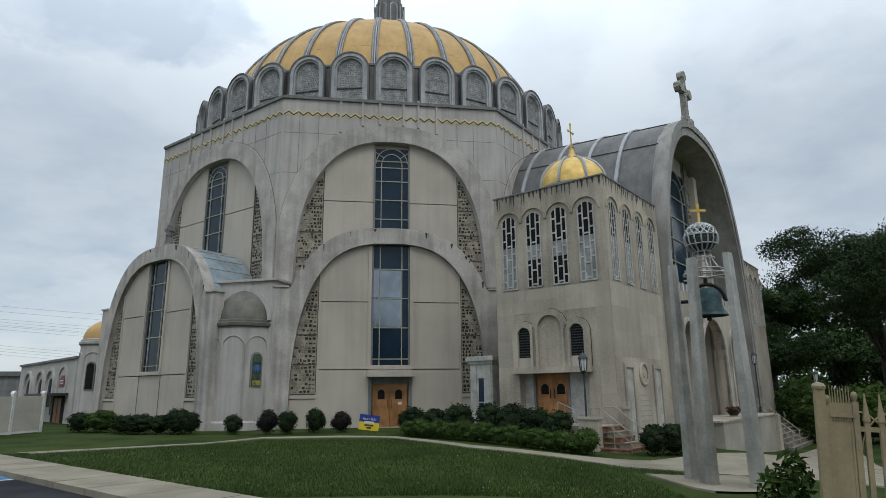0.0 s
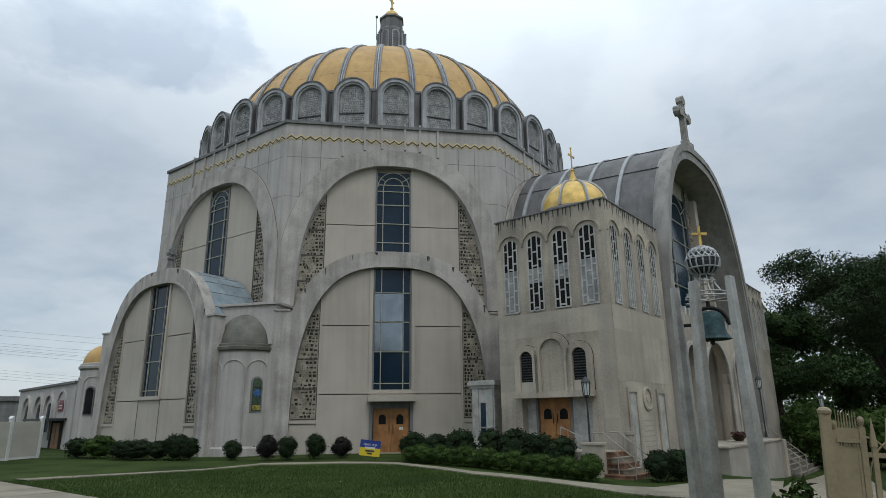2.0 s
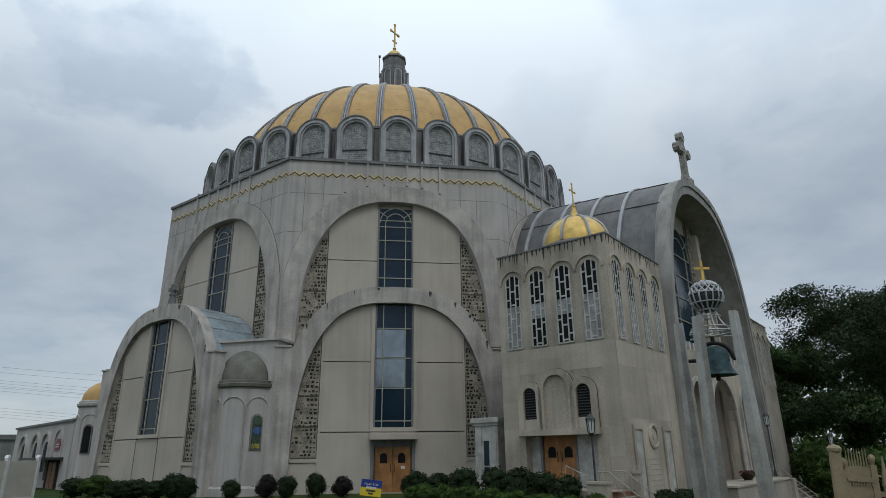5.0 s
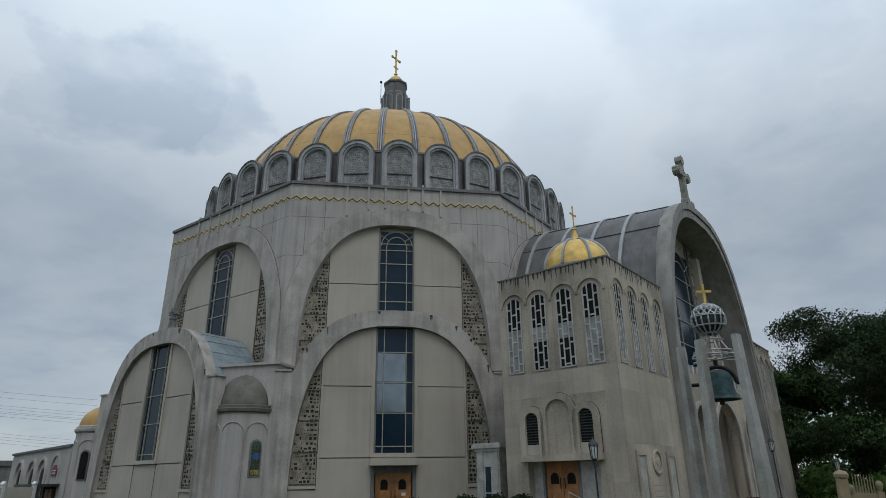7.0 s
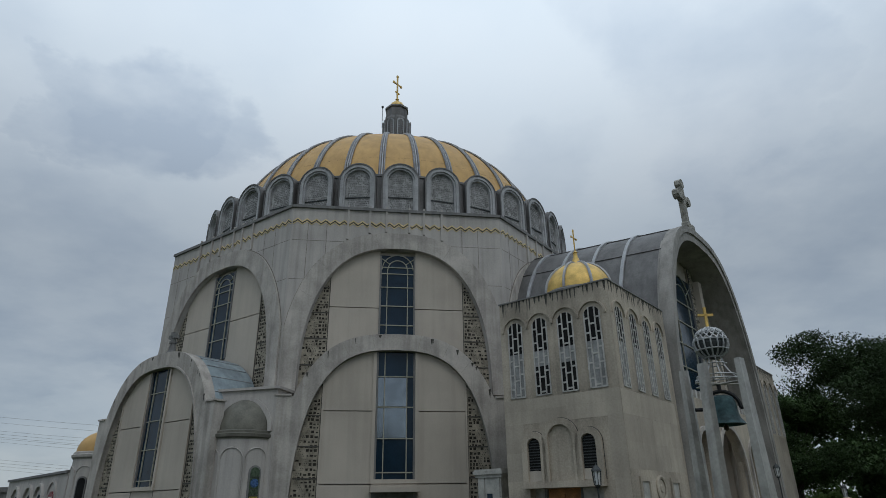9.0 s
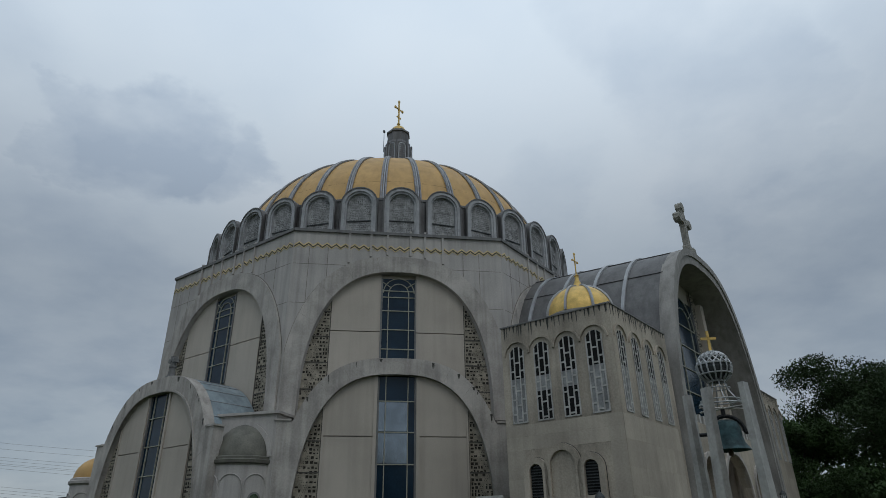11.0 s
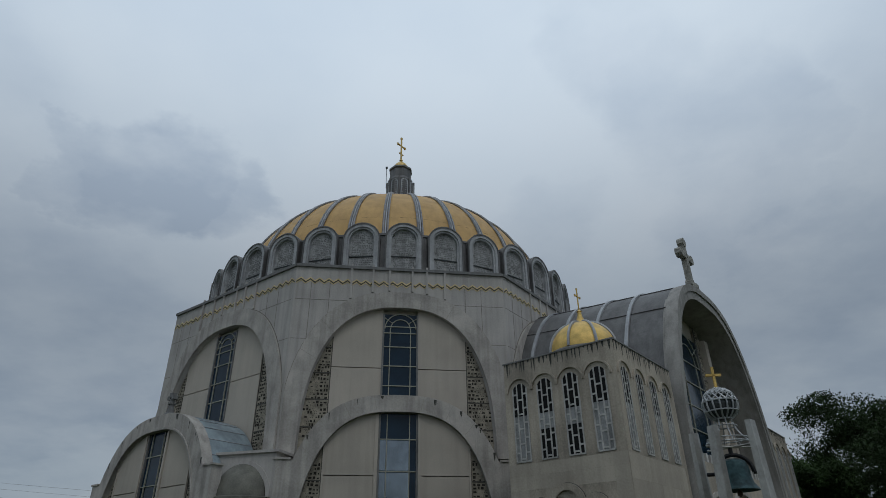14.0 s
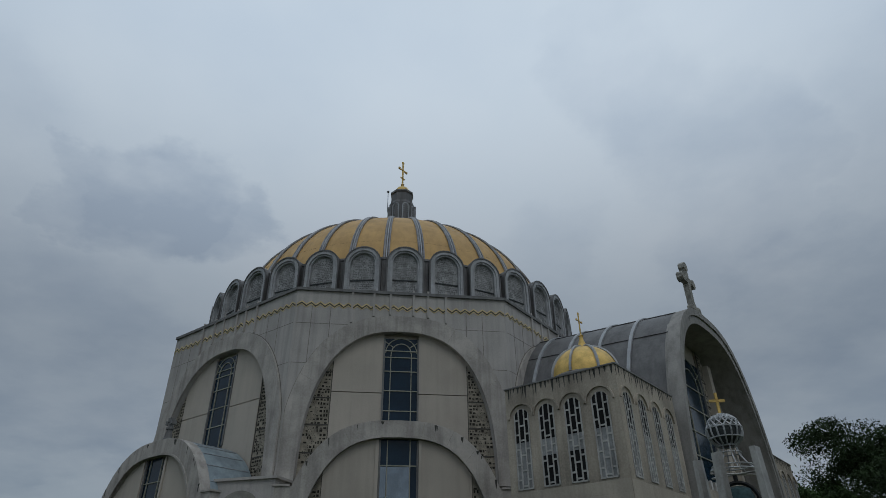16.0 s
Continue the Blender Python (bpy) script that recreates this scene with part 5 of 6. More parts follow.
# ---- bell frame ----
BELL = (6.3, 14.6)
bell = thing("bell_frame", (*BELL, -0.40), "steel bell frame with a pierced white globe and gold cross", "bell tower", turn=-22)
legs = [Vector((x - BELL[0], y - BELL[1], 0)) for x, y in ((5.94, 15.4), (6.07, 14.52), (6.82, 13.98))]
unturn = Matrix.Rotation(radians(22), 3, "Z")
for lg, w, low, high in zip(legs, (0.14, 0.155, 0.165), (0.0, -0.12, 0.0), (0.0, 0.0, -0.1)):
    lg = unturn @ lg
    low, high = unturn @ Vector((low, 0, 0)), unturn @ Vector((high, 0, 0))
    bm = bmesh.new()
    a = math.atan2(-lg.y, -lg.x)
    q = Matrix.Translation(lg) @ Matrix.Rotation(a, 4, "Z")
    lo = [(-0.08, -w), (0.1, -w), (0.16, 0), (0.1, w), (-0.08, w)]
    va = [bm.verts.new(q @ Vector((u * 1.25, v * 1.2, 0)) + low) for u, v in lo]
    vb = [bm.verts.new(q @ Vector((u * 0.7, v * 0.72, 5.22)) + high) for u, v in lo]
    bm.faces.new(va[::-1])
    bm.faces.new(vb)
    for i in range(5):
        bm.faces.new((va[i], va[(i + 1) % 5], vb[(i + 1) % 5], vb[i]))
    part("leg", bm, STEEL, bell, "tapered steel leg")
hub = unturn @ Vector((6.58 - BELL[0], 15.0 - BELL[1], 0))
def ring_tube(bm, c, r, z, t, n=36):
    for i in range(n):
        a, b = 2 * math.pi * i / n, 2 * math.pi * (i + 1) / n
        tube(bm, (c.x + r * math.cos(a), c.y + r * math.sin(a), z), (c.x + r * math.cos(b), c.y + r * math.sin(b), z), t, n=6, caps=False)
for r, z, t in ((0.5, 4.9, 0.02), (0.46, 5.0, 0.016), (0.27, 5.3, 0.014)):
    bm = bmesh.new()
    ring_tube(bm, hub, r, z, t)
    part("hoop", bm, GLOBEGREY, bell)
for i in range(8):
    bm = bmesh.new()
    a = 2 * math.pi * i / 8 + 0.2
    flare = [(0.19 + 0.31 * (1 - j / 8) ** 2.2, 4.92 + 0.6 * j / 8) for j in range(9)]
    bent_bar(bm, [Vector((hub.x + r * math.cos(a), hub.y + r * math.sin(a), z)) for r, z in flare], 0.015)
    part("flared_rod", bm, GLOBEGREY, bell)
gz, gr = 5.82, 0.41
bm = bmesh.new()
def on_globe(a, e, r=gr):
    return Vector((hub.x + r * math.cos(a) * math.cos(e), hub.y + r * math.sin(a) * math.cos(e), gz + r * math.sin(e)))
N = 16
for e in (-60, -25, 8, 35, 62):
    for i in range(32):
        tube(bm, on_globe(2 * math.pi * i / 32, radians(e)), on_globe(2 * math.pi * (i + 1) / 32, radians(e)), 0.02, n=5, caps=False)
for i in range(N):
    a, b = 2 * math.pi * i / N, 2 * math.pi * (i + 1) / N
    for e0, e1 in ((-60, -40), (-40, -25), (-25, -8), (-8, 8), (35, 50), (50, 80)):
        tube(bm, on_globe(a, radians(e0)), on_globe(a, radians(e1)), 0.022, n=5, caps=False)
    for e0, e1 in ((8, 35), (35, 62)):
        tube(bm, on_globe(a, radians(e0)), on_globe(b, radians(e1)), 0.02, n=5, caps=False)
        tube(bm, on_globe(b, radians(e0)), on_globe(a, radians(e1)), 0.02, n=5, caps=False)
part("globe", bm, GLOBEGREY, bell, "openwork white metal globe")
bm = bmesh.new()
lathe(bm, [(gr * 0.93 * math.cos(radians(e)), gz + gr * 0.93 * math.sin(radians(e))) for e in range(-80, 12, 15)], 24, (hub.x, hub.y, 0))
part("globe_liner", bm, DARKMETAL, bell)
bm = bmesh.new()
mx = Matrix.Translation((hub.x, hub.y, gz + gr - 0.02)) @ Matrix.Rotation(radians(20), 4, "Z")
box(bm, mx, -0.03, 0.03, -0.025, 0.025, 0, 0.55)
box(bm, mx, -0.19, 0.19, -0.025, 0.025, 0.32, 0.38)
part("cross", bm, GILT, bell, "plain gilded cross")
bm = bmesh.new()
lathe(bm, [(0.01, 4.540), (0.164, 4.540), (0.264, 4.486), (0.309, 4.369), (0.319, 4.162), (0.355, 4.009), (0.428, 3.901), (0.455, 3.856), (0.428, 3.856), (0.364, 3.964), (0.273, 4.162), (0.246, 4.432), (0.01, 4.477)], 36, (hub.x, hub.y, 0))
part("bell", bm, BRONZE, bell, "green-black bronze bell", smooth=True)
bm = bmesh.new()
tube(bm, (hub.x, hub.y, 4.5), (hub.x, hub.y, 3.9), 0.02)
lathe(bm, [(0.01, 3.72), (0.06, 3.75), (0.06, 3.83), (0.01, 3.88)], 12, (hub.x, hub.y, 0))
part("clapper", bm, BRASS, bell)
bm = bmesh.new()
bent_bar(bm, [Vector((hub.x + 0.4 * math.cos(math.pi * i / 12), hub.y, 4.24 + 0.4 * math.sin(math.pi * i / 12))) for i in range(13)], 0.05, 6)
tube(bm, (hub.x - 0.62, hub.y, 4.24), (hub.x - 0.38, hub.y, 4.24), 0.045)
tube(bm, (hub.x + 0.38, hub.y, 4.24), (hub.x + 0.62, hub.y, 4.24), 0.045)
tube(bm, (hub.x, hub.y, 4.62), (hub.x, hub.y, 4.85), 0.05)
part("yoke", bm, IRON, bell, "black iron yoke")
for sg in (-1, 1):
    bm = bmesh.new()
    tube(bm, (hub.x - 0.5, hub.y + sg * 0.35, 4.82), (hub.x + 0.55, hub.y - sg * 0.3, 4.82), 0.025)
    part("brace", bm, STEEL, bell)


# ---- lamps ----
def street_lamp(at, h, label):
    lamp = thing("street_lamp", at, label, "lamp post", "lantern posts")
    bm = bmesh.new()
    tube(bm, (0, 0, 0), (0, 0, 0.3), 0.09, 0.07, 10)
    tube(bm, (0, 0, 0.3), (0, 0, h - 0.72), 0.038, 0.03, 10)
    part("post", bm, DARKMETAL, lamp)
    bm = bmesh.new()
    lathe(bm, [(0.01, h - 0.78), (0.06, h - 0.75), (0.1, h - 0.68), (0.12, h - 0.66)], 8)
    for i in range(8):
        a = 2 * math.pi * i / 8
        tube(bm, (0.12 * math.cos(a), 0.12 * math.sin(a), h - 0.66), (0.16 * math.cos(a), 0.16 * math.sin(a), h - 0.2), 0.014, n=4)
    lathe(bm, [(0.19, h - 0.2), (0.17, h - 0.14), (0.1, h - 0.05), (0.03, h), (0.01, h + 0.06)], 8)
    head = part("lantern_cage", bm, DARKMETAL, lamp)
    bm = bmesh.new()
    lathe(bm, [(0.09, h - 0.65), (0.125, h - 0.2)], 8)
    part("glass", bm, WHITEGLASS, head)
    return lamp


street_lamp((5.2, 22.95, 0.45), 2.62, "dark metal lantern post beside the stair wall")
p = ent @ Vector((17.0, -1.2, 0))
street_lamp((p.x + CX, p.y + CY, 0.4), 3.4, "dark metal lantern post on the podium")
street_lamp((26.4, 48.3, -1.72), 3.95, "dark metal lantern post beyond the steps")
street_lamp((23.1, 38.6, -1.72), 4.45, "dark metal lantern post under the tree")


# ---- gate ----
GX, GY = 3.98, 6.88
gate = thing("gate", (GX, GY, -0.42), "beige painted metal gate with spiked top rails", "gate", turn=-18)
gate.scale = (0.8, 0.8, 1.0)
gate.matrix_basis = gate.matrix_basis @ Matrix.Rotation(radians(3.5), 4, "Y")
bm = bmesh.new()
box(bm, I4, -0.06, 0.06, -0.06, 0.06, 0, 2.12)
lathe(bm, [(0.06, 2.1), (0.085, 2.12), (0.09, 2.15), (0.06, 2.18), (0.01, 2.19)], 14)
part("post", bm, BEIGE, gate)
bm = bmesh.new()
box(bm, I4, 0.1, 0.38, -0.025, 0.025, 0.05, 1.83)
box(bm, I4, 0.1, 0.4, -0.055, 0.04, 1.83, 1.87)
box(bm, I4, 0.1, 0.38, -0.02, 0.02, 1.87, 1.98)
for j in range(9):
    box(bm, I4, 0.115 + 0.031 * j, 0.13 + 0.031 * j, -0.045, -0.02, 1.795, 1.83)
for u in (0.13, 0.35):
    box(bm, I4, u - 0.012, u + 0.012, -0.034, 0.03, 0.3, 1.72)
leaf = part("panel", bm, BEIGE, gate)
for j in range(8):
    bm = bmesh.new()
    u = 0.125 + 0.032 * j
    tube(bm, (u, 0, 1.98), (u, 0, 2.16), 0.011, 0.003, 6)
    part("spike", bm, BEIGE, leaf)
for u, h in ((0.085, 1.95), (0.41, 2.0), (0.84, 2.0)):
    bm = bmesh.new()
    box(bm, I4, u - 0.035, u + 0.035, -0.04, 0.04, 0, h)
    lathe(bm, [(0.02, h), (0.028, h + 0.015), (0.04, h + 0.04), (0.044, h + 0.06), (0.04, h + 0.08), (0.024, h + 0.1), (0.005, h + 0.105)], 12, (u, 0, 0))
    part("upright", bm, BEIGE, gate)
for u in (0.53, 0.7):
    bm = bmesh.new()
    box(bm, I4, u - 0.03, u + 0.03, -0.03, 0.03, 0, 1.8)
    tube(bm, (u, 0, 1.8), (u, 0, 2.1), 0.05, 0.004, 8)
    part("spear_bar", bm, BEIGE, gate)
for z in (0.6, 0.95, 1.72):
    bm = bmesh.new()
    box(bm, I4, 0.41, 2.2, -0.02, 0.02, z - 0.025, z + 0.025)
    part("rail", bm, BEIGE, gate)
for u0, s in ((0.41, 1), (0.84, -1)):
    bm = bmesh.new()
    last = None
    for i in range(9):
        a = math.pi / 2 * i / 8
        p = Vector((u0 + s * 0.4 * math.sin(a), 0, 1.4 + 0.5 * math.cos(a)))
        if last is not None:
            tube(bm, last, p, 0.012, n=5)
        last = p
    part("scroll", bm, BEIGE, gate)
bm = bmesh.new()
tube(bm, (0.05, -0.06, 0.55), (0.28, -0.06, 0.52), 0.015)
tube(bm, (0.05, -0.06, 0.45), (0.05, -0.06, 0.62), 0.015)
part("bolt", bm, BEIGE, leaf)

# ---- white fence ----
fence = thing("vinyl_fence", (-19.8, 31.1, 0), "beige vinyl panel fence with white posts", "fence", turn=-99)
for i in range(4):
    bm = bmesh.new()
    box(bm, I4, 1.8 * i + 0.06, 1.8 * i + 1.74, -0.03, 0.03, 0.08, 1.72)
    part("panel", bm, BEIGEFENCE, fence)
    bm = bmesh.new()
    box(bm, I4, 1.8 * i - 0.08, 1.8 * i + 0.06, -0.08, 0.08, 0, 1.85)
    prism(bm, I4, [(1.8 * i - 0.1, 1.85), (1.8 * i + 0.1, 1.85), (1.8 * i, 1.98)], -0.1, 0.1)
    part("post", bm, WHITEMETAL, fence)
    bm = bmesh.new()
    box(bm, I4, 1.8 * i + 0.06, 1.8 * i + 1.74, -0.05, 0.05, 0.02, 0.12)
    part("rail", bm, WHITEMETAL, fence)

# ---- lawn sign ----
sign = thing("lawn_sign", (-3.16, 26.3, -0.16), "blue and yellow lawn sign on wire legs", "sign", turn=6)
sign.matrix_basis = pose(-3.16, 26.3, -0.16, 0, 7, 6)
bm = bmesh.new()
box(bm, I4, -0.42, 0.42, -0.01, 0.01, 0.68, 0.98)
part("blue_half", bm, BLUESIGN, sign)
bm = bmesh.new()
box(bm, I4, -0.42, 0.42, -0.01, 0.01, 0.36, 0.68)
part("yellow_half", bm, YELLOWSIGN, sign)
fc = bpy.data.curves.new("wording", "FONT")
fc.body, fc.size, fc.align_x = "PRAY FOR", 0.125, "CENTER"
fo = bpy.data.objects.new("wording", fc)
me = bpy.data.meshes.new_from_object(fo)
bpy.data.objects.remove(fo)
me.materials.append(WHITEMETAL)
word = new("wording", me)
word.parent = sign
word.matrix_basis = pose(0, -0.014, 0.76, 90, 0, 0)
for z, w, mt in ((0.68, 0.2, WHITEMETAL), (0.56, 0.19, DARKMETAL), (0.46, 0.1, DARKMETAL)):
    bm = bmesh.new()
    box(bm, I4, -w, w, -0.016, 0, z - 0.035, z + 0.035)
    part("writing_bar", bm, mt, sign)
for u in (-0.28, 0.28):
    bm = bmesh.new()
    tube(bm, (u, 0, 0), (u, 0, 0.4), 0.01, n=5)
    part("leg", bm, DARKMETAL, sign)


# ---- plants ----
def leaf_mesh(name, blobs, count, size, mat, seed, core=True):
    """Foliage: many small folded leaves scattered over and inside lumpy ellipsoids (x, y, z, rx, ry, rz)."""
    r = np.random.RandomState(seed)
    vol = np.array([b[3] * b[4] * b[5] for b in blobs]) ** (2 / 3)
    pick = r.choice(len(blobs), count, p=vol / vol.sum())
    b = np.array(blobs)[pick]
    d = r.normal(size=(count, 3))
    d /= np.linalg.norm(d, axis=1)[:, None]
    rad = 1.0 - 0.45 * r.rand(count) ** 2 + 0.12 * r.normal(size=count)
    c = b[:, :3] + d * b[:, 3:] * rad[:, None]
    n = d + 0.8 * r.normal(size=(count, 3))
    n /= np.linalg.norm(n, axis=1)[:, None]
    t = np.cross(n, r.normal(size=(count, 3)))
    t /= np.linalg.norm(t, axis=1)[:, None]
    s = np.cross(n, t)
    ln = (size * (0.6 + 0.8 * r.rand(count)))[:, None]
    v = np.empty((count, 4, 3))
    v[:, 0], v[:, 2] = c - t * ln, c + t * ln
    v[:, 1], v[:, 3] = c + s * ln * 0.5 + n * ln * 0.25, c - s * ln * 0.5 + n * ln * 0.25
    verts = v.reshape(-1, 3)
    faces = np.arange(count * 4).reshape(-1, 4)
    me = bpy.data.meshes.new(name)
    vl, fl_ = verts.tolist(), faces.tolist()
    if core:
        bm = bmesh.new()
        for q in blobs[:40]:
            bmesh.ops.create_icosphere(bm, subdivisions=2, radius=1, matrix=Matrix.Translation(q[:3]) @ Matrix.Diagonal((q[3] * 0.78, q[4] * 0.78, q[5] * 0.78, 1)))
        o = len(vl)
        bm.verts.index_update()
        vl += [tuple(x.co) for x in bm.verts]
        fl_ += [[o + x.index for x in f.verts] for f in bm.faces]
        bm.free()
    me.from_pydata(vl, [], fl_)
    me.materials.append(mat)
    return me


YEW = material("dark_yew_leaves", (0.020, 0.034, 0.014), rough=0.7, vary=0.25, scale=3, fine=20, spec=0.12, island=0.25)
BOX = material("green_hedge_leaves", (0.045, 0.078, 0.018), rough=0.7, vary=0.25, scale=3, fine=20, spec=0.12, island=0.25)
PURPLE = material("dull_purple_leaves", (0.022, 0.02, 0.018), rough=0.7, vary=0.25, scale=3, fine=20, spec=0.12, island=0.25)
OAKLEAF = material("dark_tree_leaves", (0.030, 0.050, 0.020), rough=0.65, vary=0.25, scale=0.8, fine=9, spec=0.12, island=0.3)
FARLEAF = material("mid_green_leaves", (0.05, 0.085, 0.03), rough=0.7, vary=0.25, scale=0.8, fine=9, spec=0.12, island=0.3)
BARK = material("dark_bark", (0.045, 0.038, 0.03), rough=0.9, vary=0.3, scale=5, fine=25, bump=0.6)


def bush_blobs(seed, tall=1.0):
    r = random.Random(seed)
    out = [(0, 0, 0.42 * tall, 0.36, 0.36, 0.42 * tall)]
    for i in range(14):
        a, e = r.uniform(0, 6.28), r.uniform(-0.2, 1.3)
        out.append((0.26 * math.cos(a) * math.cos(e), 0.26 * math.sin(a) * math.cos(e), tall * (0.42 + 0.34 * math.sin(e)), 0.17, 0.17, 0.15 * tall))
    return out


BUSHES = {}
def bush(x, y, w, h, mat, label, group, key):
    if (mat.name, key) not in BUSHES:
        BUSHES[(mat.name, key)] = leaf_mesh("bush", bush_blobs(key), 2600, 0.036, mat, key)
    ob = new("bush", BUSHES[(mat.name, key)])
    ob.matrix_basis = Matrix.Translation((x, y, ground_z(x, y) - 0.03)) @ Matrix.Rotation(rnd.uniform(0, 6.28), 4, "Z") @ Matrix.Diagonal((w, w, h, 1))
    tagged(ob, label, "bush", group)


for i, (x, y, w, h) in enumerate(((-9.2, 27.7, 1.0, 1.0), (-7.65, 27.5, 1.15, 1.2), (-6.75, 27.4, 1.15, 1.15), (-5.65, 27.9, 1.1, 1.25), (-4.6, 28.4, 1.15, 1.05))):
    bush(x, y, w, h, PURPLE if i in (1, 4) else YEW, "small clipped dark shrub before the church wall", "shrubs along the wall", 1 + i % 3)
for i, (x, y, w, h) in enumerate(((-17.6, 30.8, 1.7, 1.1), (-16.3, 30.3, 1.9, 1.2), (-14.6, 29.0, 1.5, 1.0), (-13.7, 28.6, 1.7, 1.05), (-12.8, 28.6, 1.3, 0.95), (-11.9, 28.3, 1.5, 1.3), (-11.3, 28.2, 1.2, 1.15))):
    bush(x, y, w, h, BOX if i == 1 else YEW, "rounded dark shrub at the foot of the arch", "shrubs under the arch", 1 + i % 3)
for i, (x, y, w, h) in enumerate(((-1.3, 26.6, 1.5, 1.3), (-0.35, 26.0, 1.5, 1.2), (0.6, 25.6, 1.6, 1.45), (1.9, 25.2, 1.75, 1.55), (2.75, 24.7, 1.8, 1.6), (3.55, 24.1, 1.75, 1.55), (4.25, 23.5, 1.7, 1.5))):
    bush(x, y, w, h, YEW, "large rounded dark yew beside the path", "yews beside the path", 1 + i % 3)
for i in range(15):
    s = i / 14
    x, y = -1.35 + 5.75 * s, 25.3 - 4.15 * s - 1.2 * math.sin(math.pi * s) * 0.6
    bush(x, y, 0.95 + 0.1 * (i % 3), 0.72 + 0.12 * (i % 2), BOX, "low green hedge plant along the path", "hedge along the path", 4 + i % 3)
bush(4.7, 20.9, 1.1, 1.0, BOX, "bright green grassy shrub at the hedge's end", "hedge along the path", 4)
for x, y, w in ((7.0, 21.2, 1.2), (7.7, 21.4, 1.3), (8.3, 21.9, 1.2)):
    bush(x, y, w, 1.15, YEW, "dark shrub under the tower wall", "shrubs under the tower", 2)
for i, (x, y, w, h) in enumerate(((24.5, 40.5, 5.0, 3.6), (27.0, 40.0, 5.5, 4.2), (29.5, 38.5, 5.0, 3.8), (32.0, 37.0, 5.5, 4.2), (26.0, 45.0, 5.5, 5.0), (35.0, 36.5, 5.5, 4.5), (37.5, 34.0, 5.5, 4.0))):
    bush(x, y, w, h, BOX, 'tall green shrub under the trees beyond the steps', 'shrubs under the trees', 1 + i % 3)
# leafy shrub at the gate
sh = thing("shrub", (3.95, 7.45, -0.42), "leafy green shrub against the gate post", "shrub")
me = leaf_mesh("foliage", [(0, 0, 0.75, 0.25, 0.25, 0.55), (0.1, -0.05, 1.15, 0.16, 0.16, 0.25), (-0.15, 0, 0.9, 0.2, 0.2, 0.3)], 720, 0.055, BOX, 77, core=False)
new("foliage", me).parent = sh
bm = bmesh.new()
for i in range(6):
    a = i * 1.05
    tube(bm, (0, 0, 0), (0.2 * math.cos(a), 0.2 * math.sin(a), 1.1), 0.012, 0.004, 5)
part("stems", bm, BARK, sh)


def tree(x, y, h, r, trunk, mat, label, seed, count, size, low=0.2, squash=1.0):
    """Tapered trunk with forking limbs; the crown is clumps of leaves at the limbs' ends, with gaps."""
    rr = random.Random(seed)
    tr = thing("tree", (x, y, ground_z(x, y)), label, "tree", "trees beyond the church")
    bm = bmesh.new()
    fork = h * 0.33
    tube(bm, (0, 0, -0.3), (0, 0, fork), trunk, trunk * 0.7, 10)
    ends = []
    for i in range(14):
        a = i * 2.4 + rr.uniform(-0.3, 0.3)
        e = rr.uniform(0.15, 1.25)
        reach = r * (0.55 + 0.3 * rr.random())
        tip = Vector((reach * math.cos(a) * math.cos(e * 0.8), reach * math.sin(a) * math.cos(e * 0.8), fork + (h - fork) * (0.15 + 0.62 * math.sin(e))))
        midp = Vector((tip.x * 0.45, tip.y * 0.45, fork + (tip.z - fork) * 0.6))
        tube(bm, (0, 0, fork * 0.95), midp, trunk * 0.42, trunk * 0.25, 7)
        tube(bm, midp, tip, trunk * 0.25, trunk * 0.07, 6)
        ends += [tip, midp.lerp(tip, 0.6)]
        for j in range(3):
            q = tip + Vector((rr.uniform(-1, 1), rr.uniform(-1, 1), rr.uniform(-0.6, 0.8))) * r * 0.28
            tube(bm, midp.lerp(tip, 0.7), q, trunk * 0.1, trunk * 0.03, 5)
            ends.append(q)
    part("trunk", bm, BARK, tr)
    blobs = []
    for p in ends:
        for j in range(3):
            q = p + Vector((rr.uniform(-1, 1), rr.uniform(-1, 1), rr.uniform(-0.6, 0.6))) * r * 0.15
            s = r * rr.uniform(0.09, 0.17)
            blobs.append((q.x, q.y, min(h - s * 0.5, max(h * low, q.z)), s * 1.2, s * 1.2, s * 0.75))
    me = leaf_mesh("crown", blobs, count, size, mat, seed, core=False)
    new("crown", me).parent = tr
    return tr


tree(31.6, 44.0, 16.2, 7.4, 0.5, OAKLEAF, "large dark broadleaf tree beyond the church", 11, 66000, 0.105, 0.28)
tree(39.0, 46.5, 16.4, 8.0, 0.5, OAKLEAF, "tall dark broadleaf tree in full leaf", 12, 56000, 0.115, 0.34)
tree(33.0, 62.0, 16.0, 6.0, 0.4, FARLEAF, "lighter green tree behind the tower", 13, 36000, 0.15, 0.2)
tree(29.0, 56.5, 10.5, 5.2, 0.35, FARLEAF, "mid-green broadleaf tree beside the tower", 17, 26000, 0.13, 0.1)
tree(46.0, 70.0, 12.0, 7.0, 0.4, FARLEAF, "mid-green tree in the distance", 14, 9000, 0.25, 0.1)
tree(40.0, 58.0, 8.0, 5.0, 0.3, FARLEAF, "low spreading green tree", 15, 8000, 0.22, 0.08)
tree(52.0, 62.0, 9.0, 6.0, 0.3, FARLEAF, "low spreading green tree", 16, 8000, 0.24, 0.08)

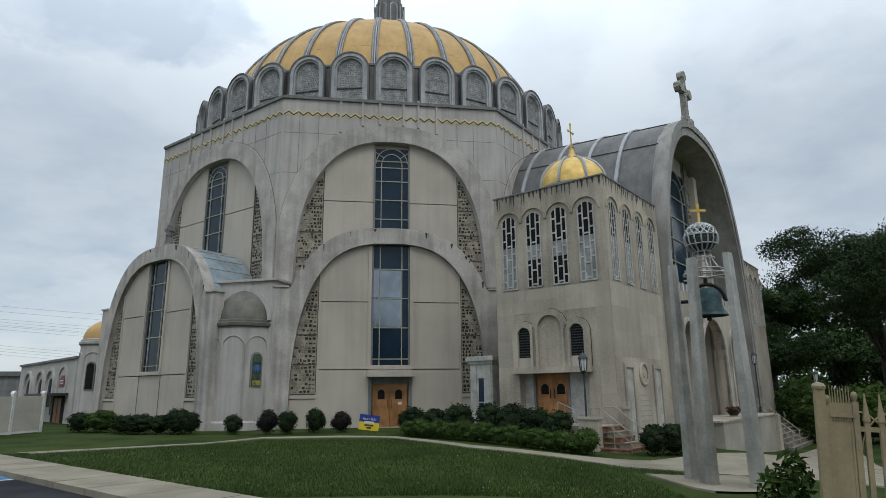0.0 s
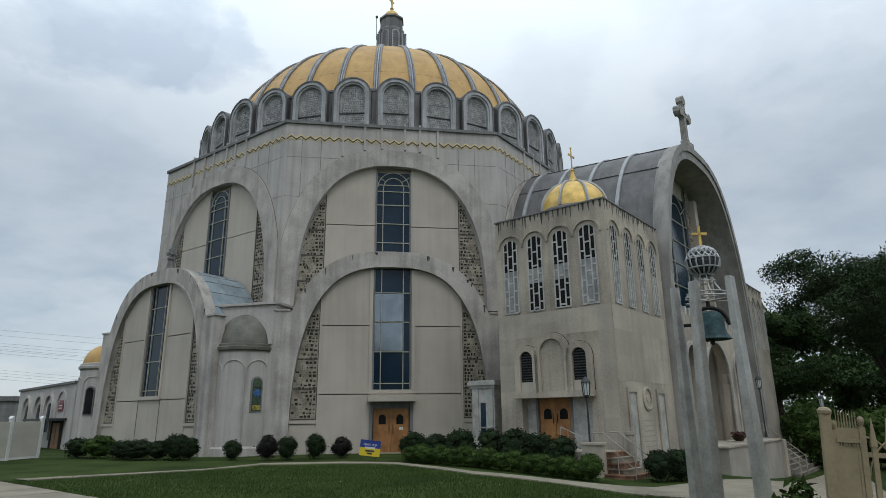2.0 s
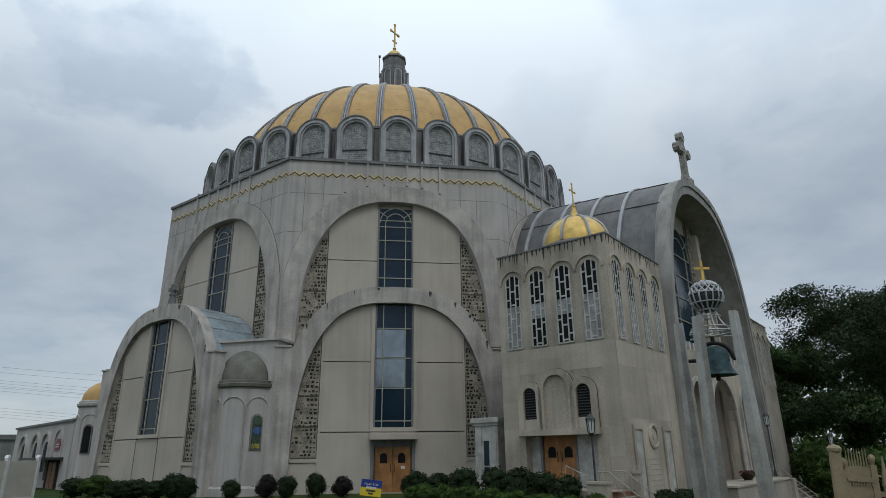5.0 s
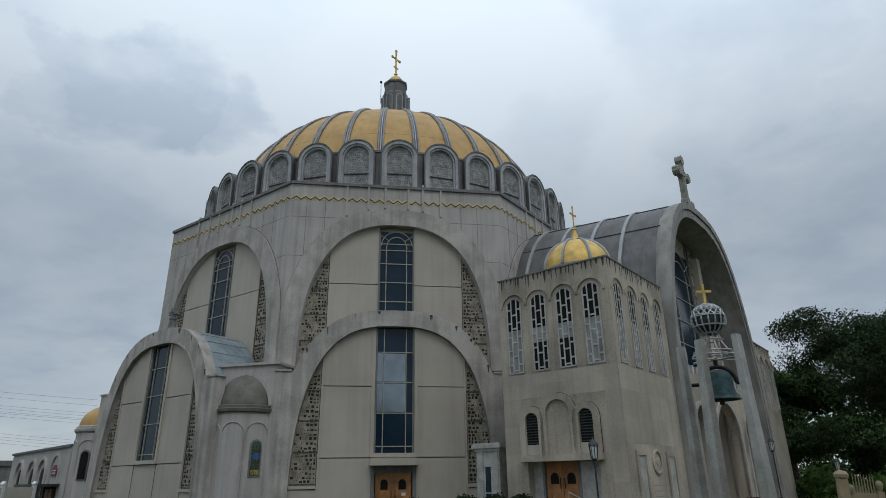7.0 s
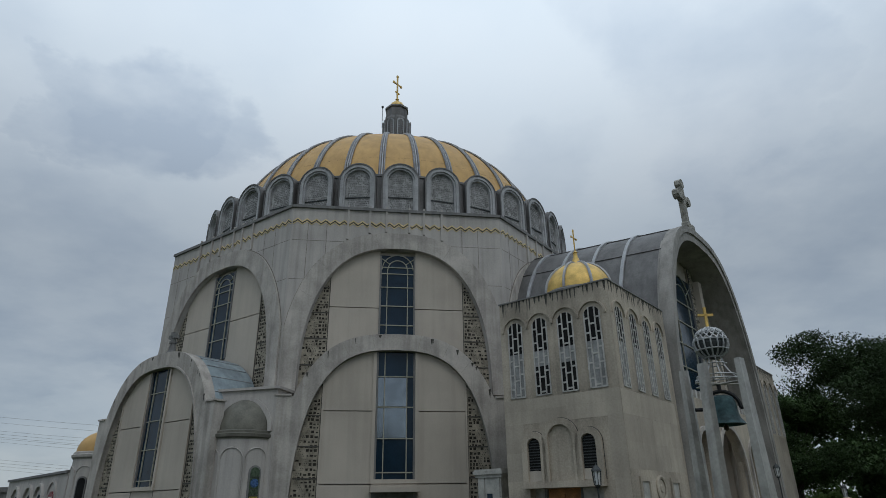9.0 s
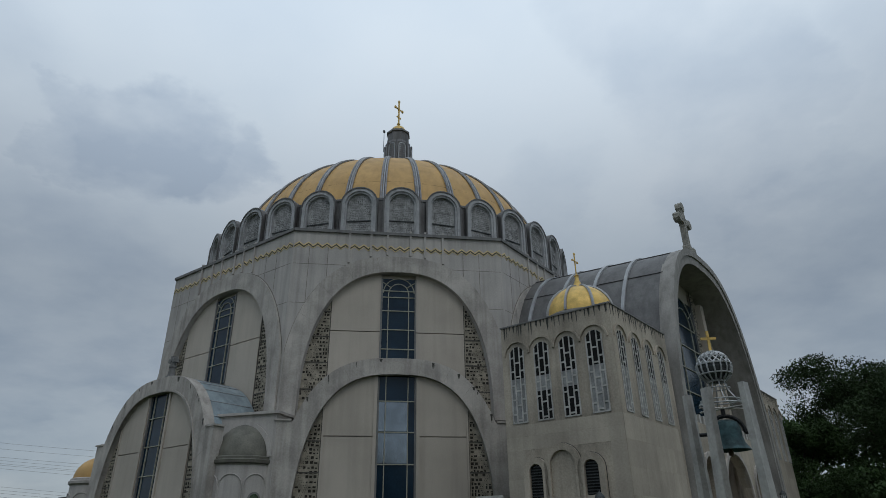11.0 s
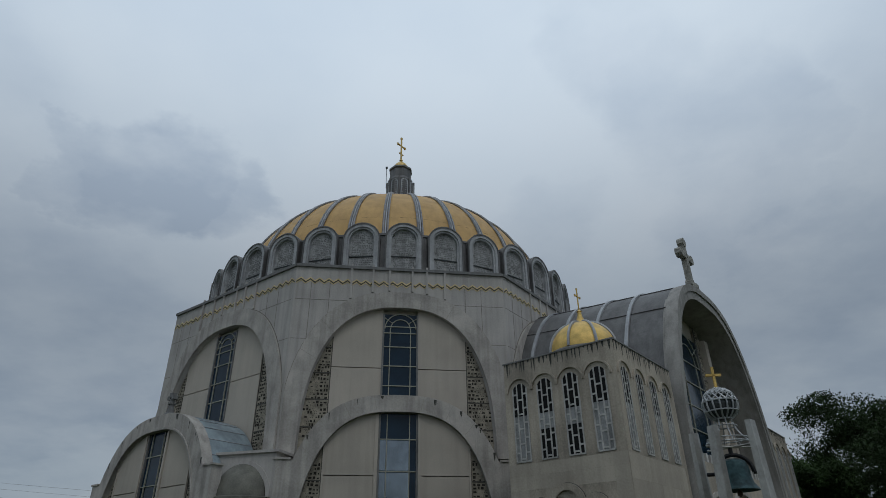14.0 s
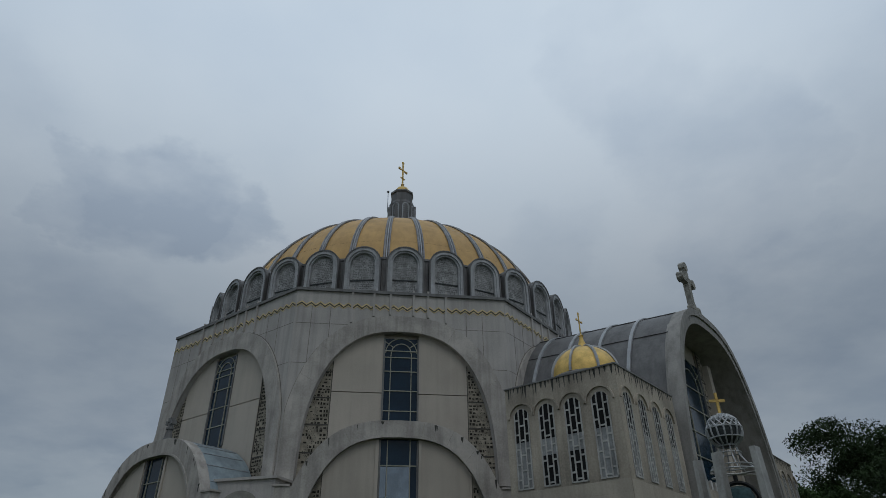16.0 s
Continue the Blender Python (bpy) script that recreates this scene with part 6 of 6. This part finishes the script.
# far woodland as a backdrop of foliage
blobs = []
for i in range(60):
    a = radians(-75 + 150 * i / 59)
    rr_ = 230 + rnd.uniform(-20, 20)
    blobs.append((rr_ * math.sin(a), rr_ * math.cos(a), rnd.uniform(1, 3), 9, 7, rnd.uniform(3, 5)))
me = leaf_mesh("far_woodland", blobs, 24000, 0.7, FARLEAF, 5)
tagged(new("far_woodland", me), "low line of distant green trees", "trees", kind="stuff")

# distant low building and power lines
shed = thing("warehouse", (-62, 78, 0), "distant grey flat-roofed building beyond the fence", "building", turn=20)
bm = bmesh.new()
box(bm, I4, -22, 9, 0, 20, 0, 4.3)
part("wall", bm, FRAMEGREY, shed)
bm = bmesh.new()
box(bm, I4, -22.3, 9.3, -0.3, 20, 4.3, 4.9)
part("parapet", bm, LEAD, shed)
for i in range(9):
    bm = bmesh.new()
    box(bm, I4, -20 + 3 * i, -18.6 + 3 * i, -0.02, 0.1, 2.2, 3.4)
    part("window", bm, SOCKET, shed)
lines = thing("power_lines", (-80, 95, 0), "thin overhead power lines far behind the wing", "power line")
for j, z in enumerate((12.9, 12.55, 12.2, 11.8, 11.4, 8.9, 8.4, 8.0, 7.5, 14.9, 14.2)):
    bm = bmesh.new()
    last = None
    for i in range(17):
        s = i / 16
        p = Vector((-40 + 120 * s, (j % 3) * 2, z + 1.6 * (2 * s - 1) ** 2 - 11.0 * (s - 0.48)))
        if last is not None:
            tube(bm, last, p, 0.014, n=4, caps=False)
        last = p
    bmesh.ops.remove_doubles(bm, verts=bm.verts[:], dist=0.008)
    part("wire", bm, FRAMEGREY, lines)
for x, h in ((-40, 22.5), (80, 11.5)):
    bm = bmesh.new()
    tube(bm, (x, 1, 0), (x, 1, h), 0.18, 0.12, 8)
    part("pole", bm, BARK, lines)

# unseen trees behind the viewer, added to darken what the windows mirror
for i, (x, y) in enumerate(((-34, -22), (-20, -30), (-6, -34), (9, -32), (23, -28), (36, -20))):
    tree(x, y, 13.5 + (i * 7 % 4), 6.5, 0.4, FARLEAF if i % 2 else OAKLEAF, "unseen broadleaf tree added across the road for window reflections", 40 + i, 7000, 0.3, 0.08)

# grass blades of the near lawn, and clover
rg = np.random.RandomState(3)
count = 110000
gx, gy = rg.uniform(-15, 6.2, count), 11 + 15 * rg.rand(count) ** 1.5
keep = (0.633 * gx + 0.774 * gy > 6.5) & (gy < 24.0 + 0 * gx) & ~((gx > 4.7) & (gy < 16.2)) & (gy < np.where(gx < -7, 19.4 + (gx + 13.2) * 0.62, np.where(gx < -2, 24.3, np.where(gx < 1, 24.3 - 1.53 * (gx + 2), 19.7 - 0.45 * (gx - 1)))))
gx, gy = gx[keep], gy[keep]
n = len(gx)
ang, hh = rg.uniform(0, 6.28, n), rg.uniform(0.03, 0.075, n)
lean = rg.uniform(-0.04, 0.04, (n, 2))
gz0 = np.array([ground_z(x, y) for x, y in zip(gx, gy)])
v = np.empty((n, 3, 3))
v[:, 0] = np.stack([gx - 0.008 * np.cos(ang), gy - 0.008 * np.sin(ang), gz0 - 0.01], 1)
v[:, 1] = np.stack([gx + 0.008 * np.cos(ang), gy + 0.008 * np.sin(ang), gz0 - 0.01], 1)
v[:, 2] = np.stack([gx + lean[:, 0], gy + lean[:, 1], gz0 + hh], 1)
me = bpy.data.meshes.new("grass")
me.from_pydata(v.reshape(-1, 3).tolist(), [], np.arange(n * 3).reshape(-1, 3).tolist())
me.materials.append(BLADE)
tagged(new("grass", me), "short uneven green grass with drier tips", "grass", kind="stuff")
cl = rg.choice(n, 260, replace=False)
cv, cf = [], []
for i in cl:
    x, y, z = gx[i], gy[i], gz0[i] + 0.06
    if (math.sin(x * 0.9) + math.cos(y * 1.1)) < 0.2:
        continue
    o = len(cv)
    cv += [(x - 0.008, y, z), (x, y - 0.008, z + 0.006), (x + 0.008, y, z), (x, y + 0.008, z + 0.006), (x, y, z + 0.016)]
    cf += [(o, o + 1, o + 4), (o + 1, o + 2, o + 4), (o + 2, o + 3, o + 4), (o + 3, o, o + 4)]
me = bpy.data.meshes.new("clover")
me.from_pydata(cv, [], cf)
me.materials.append(WHITEMETAL)
tagged(new("clover", me), "scattered small white clover heads in the lawn", "clover", kind="stuff")
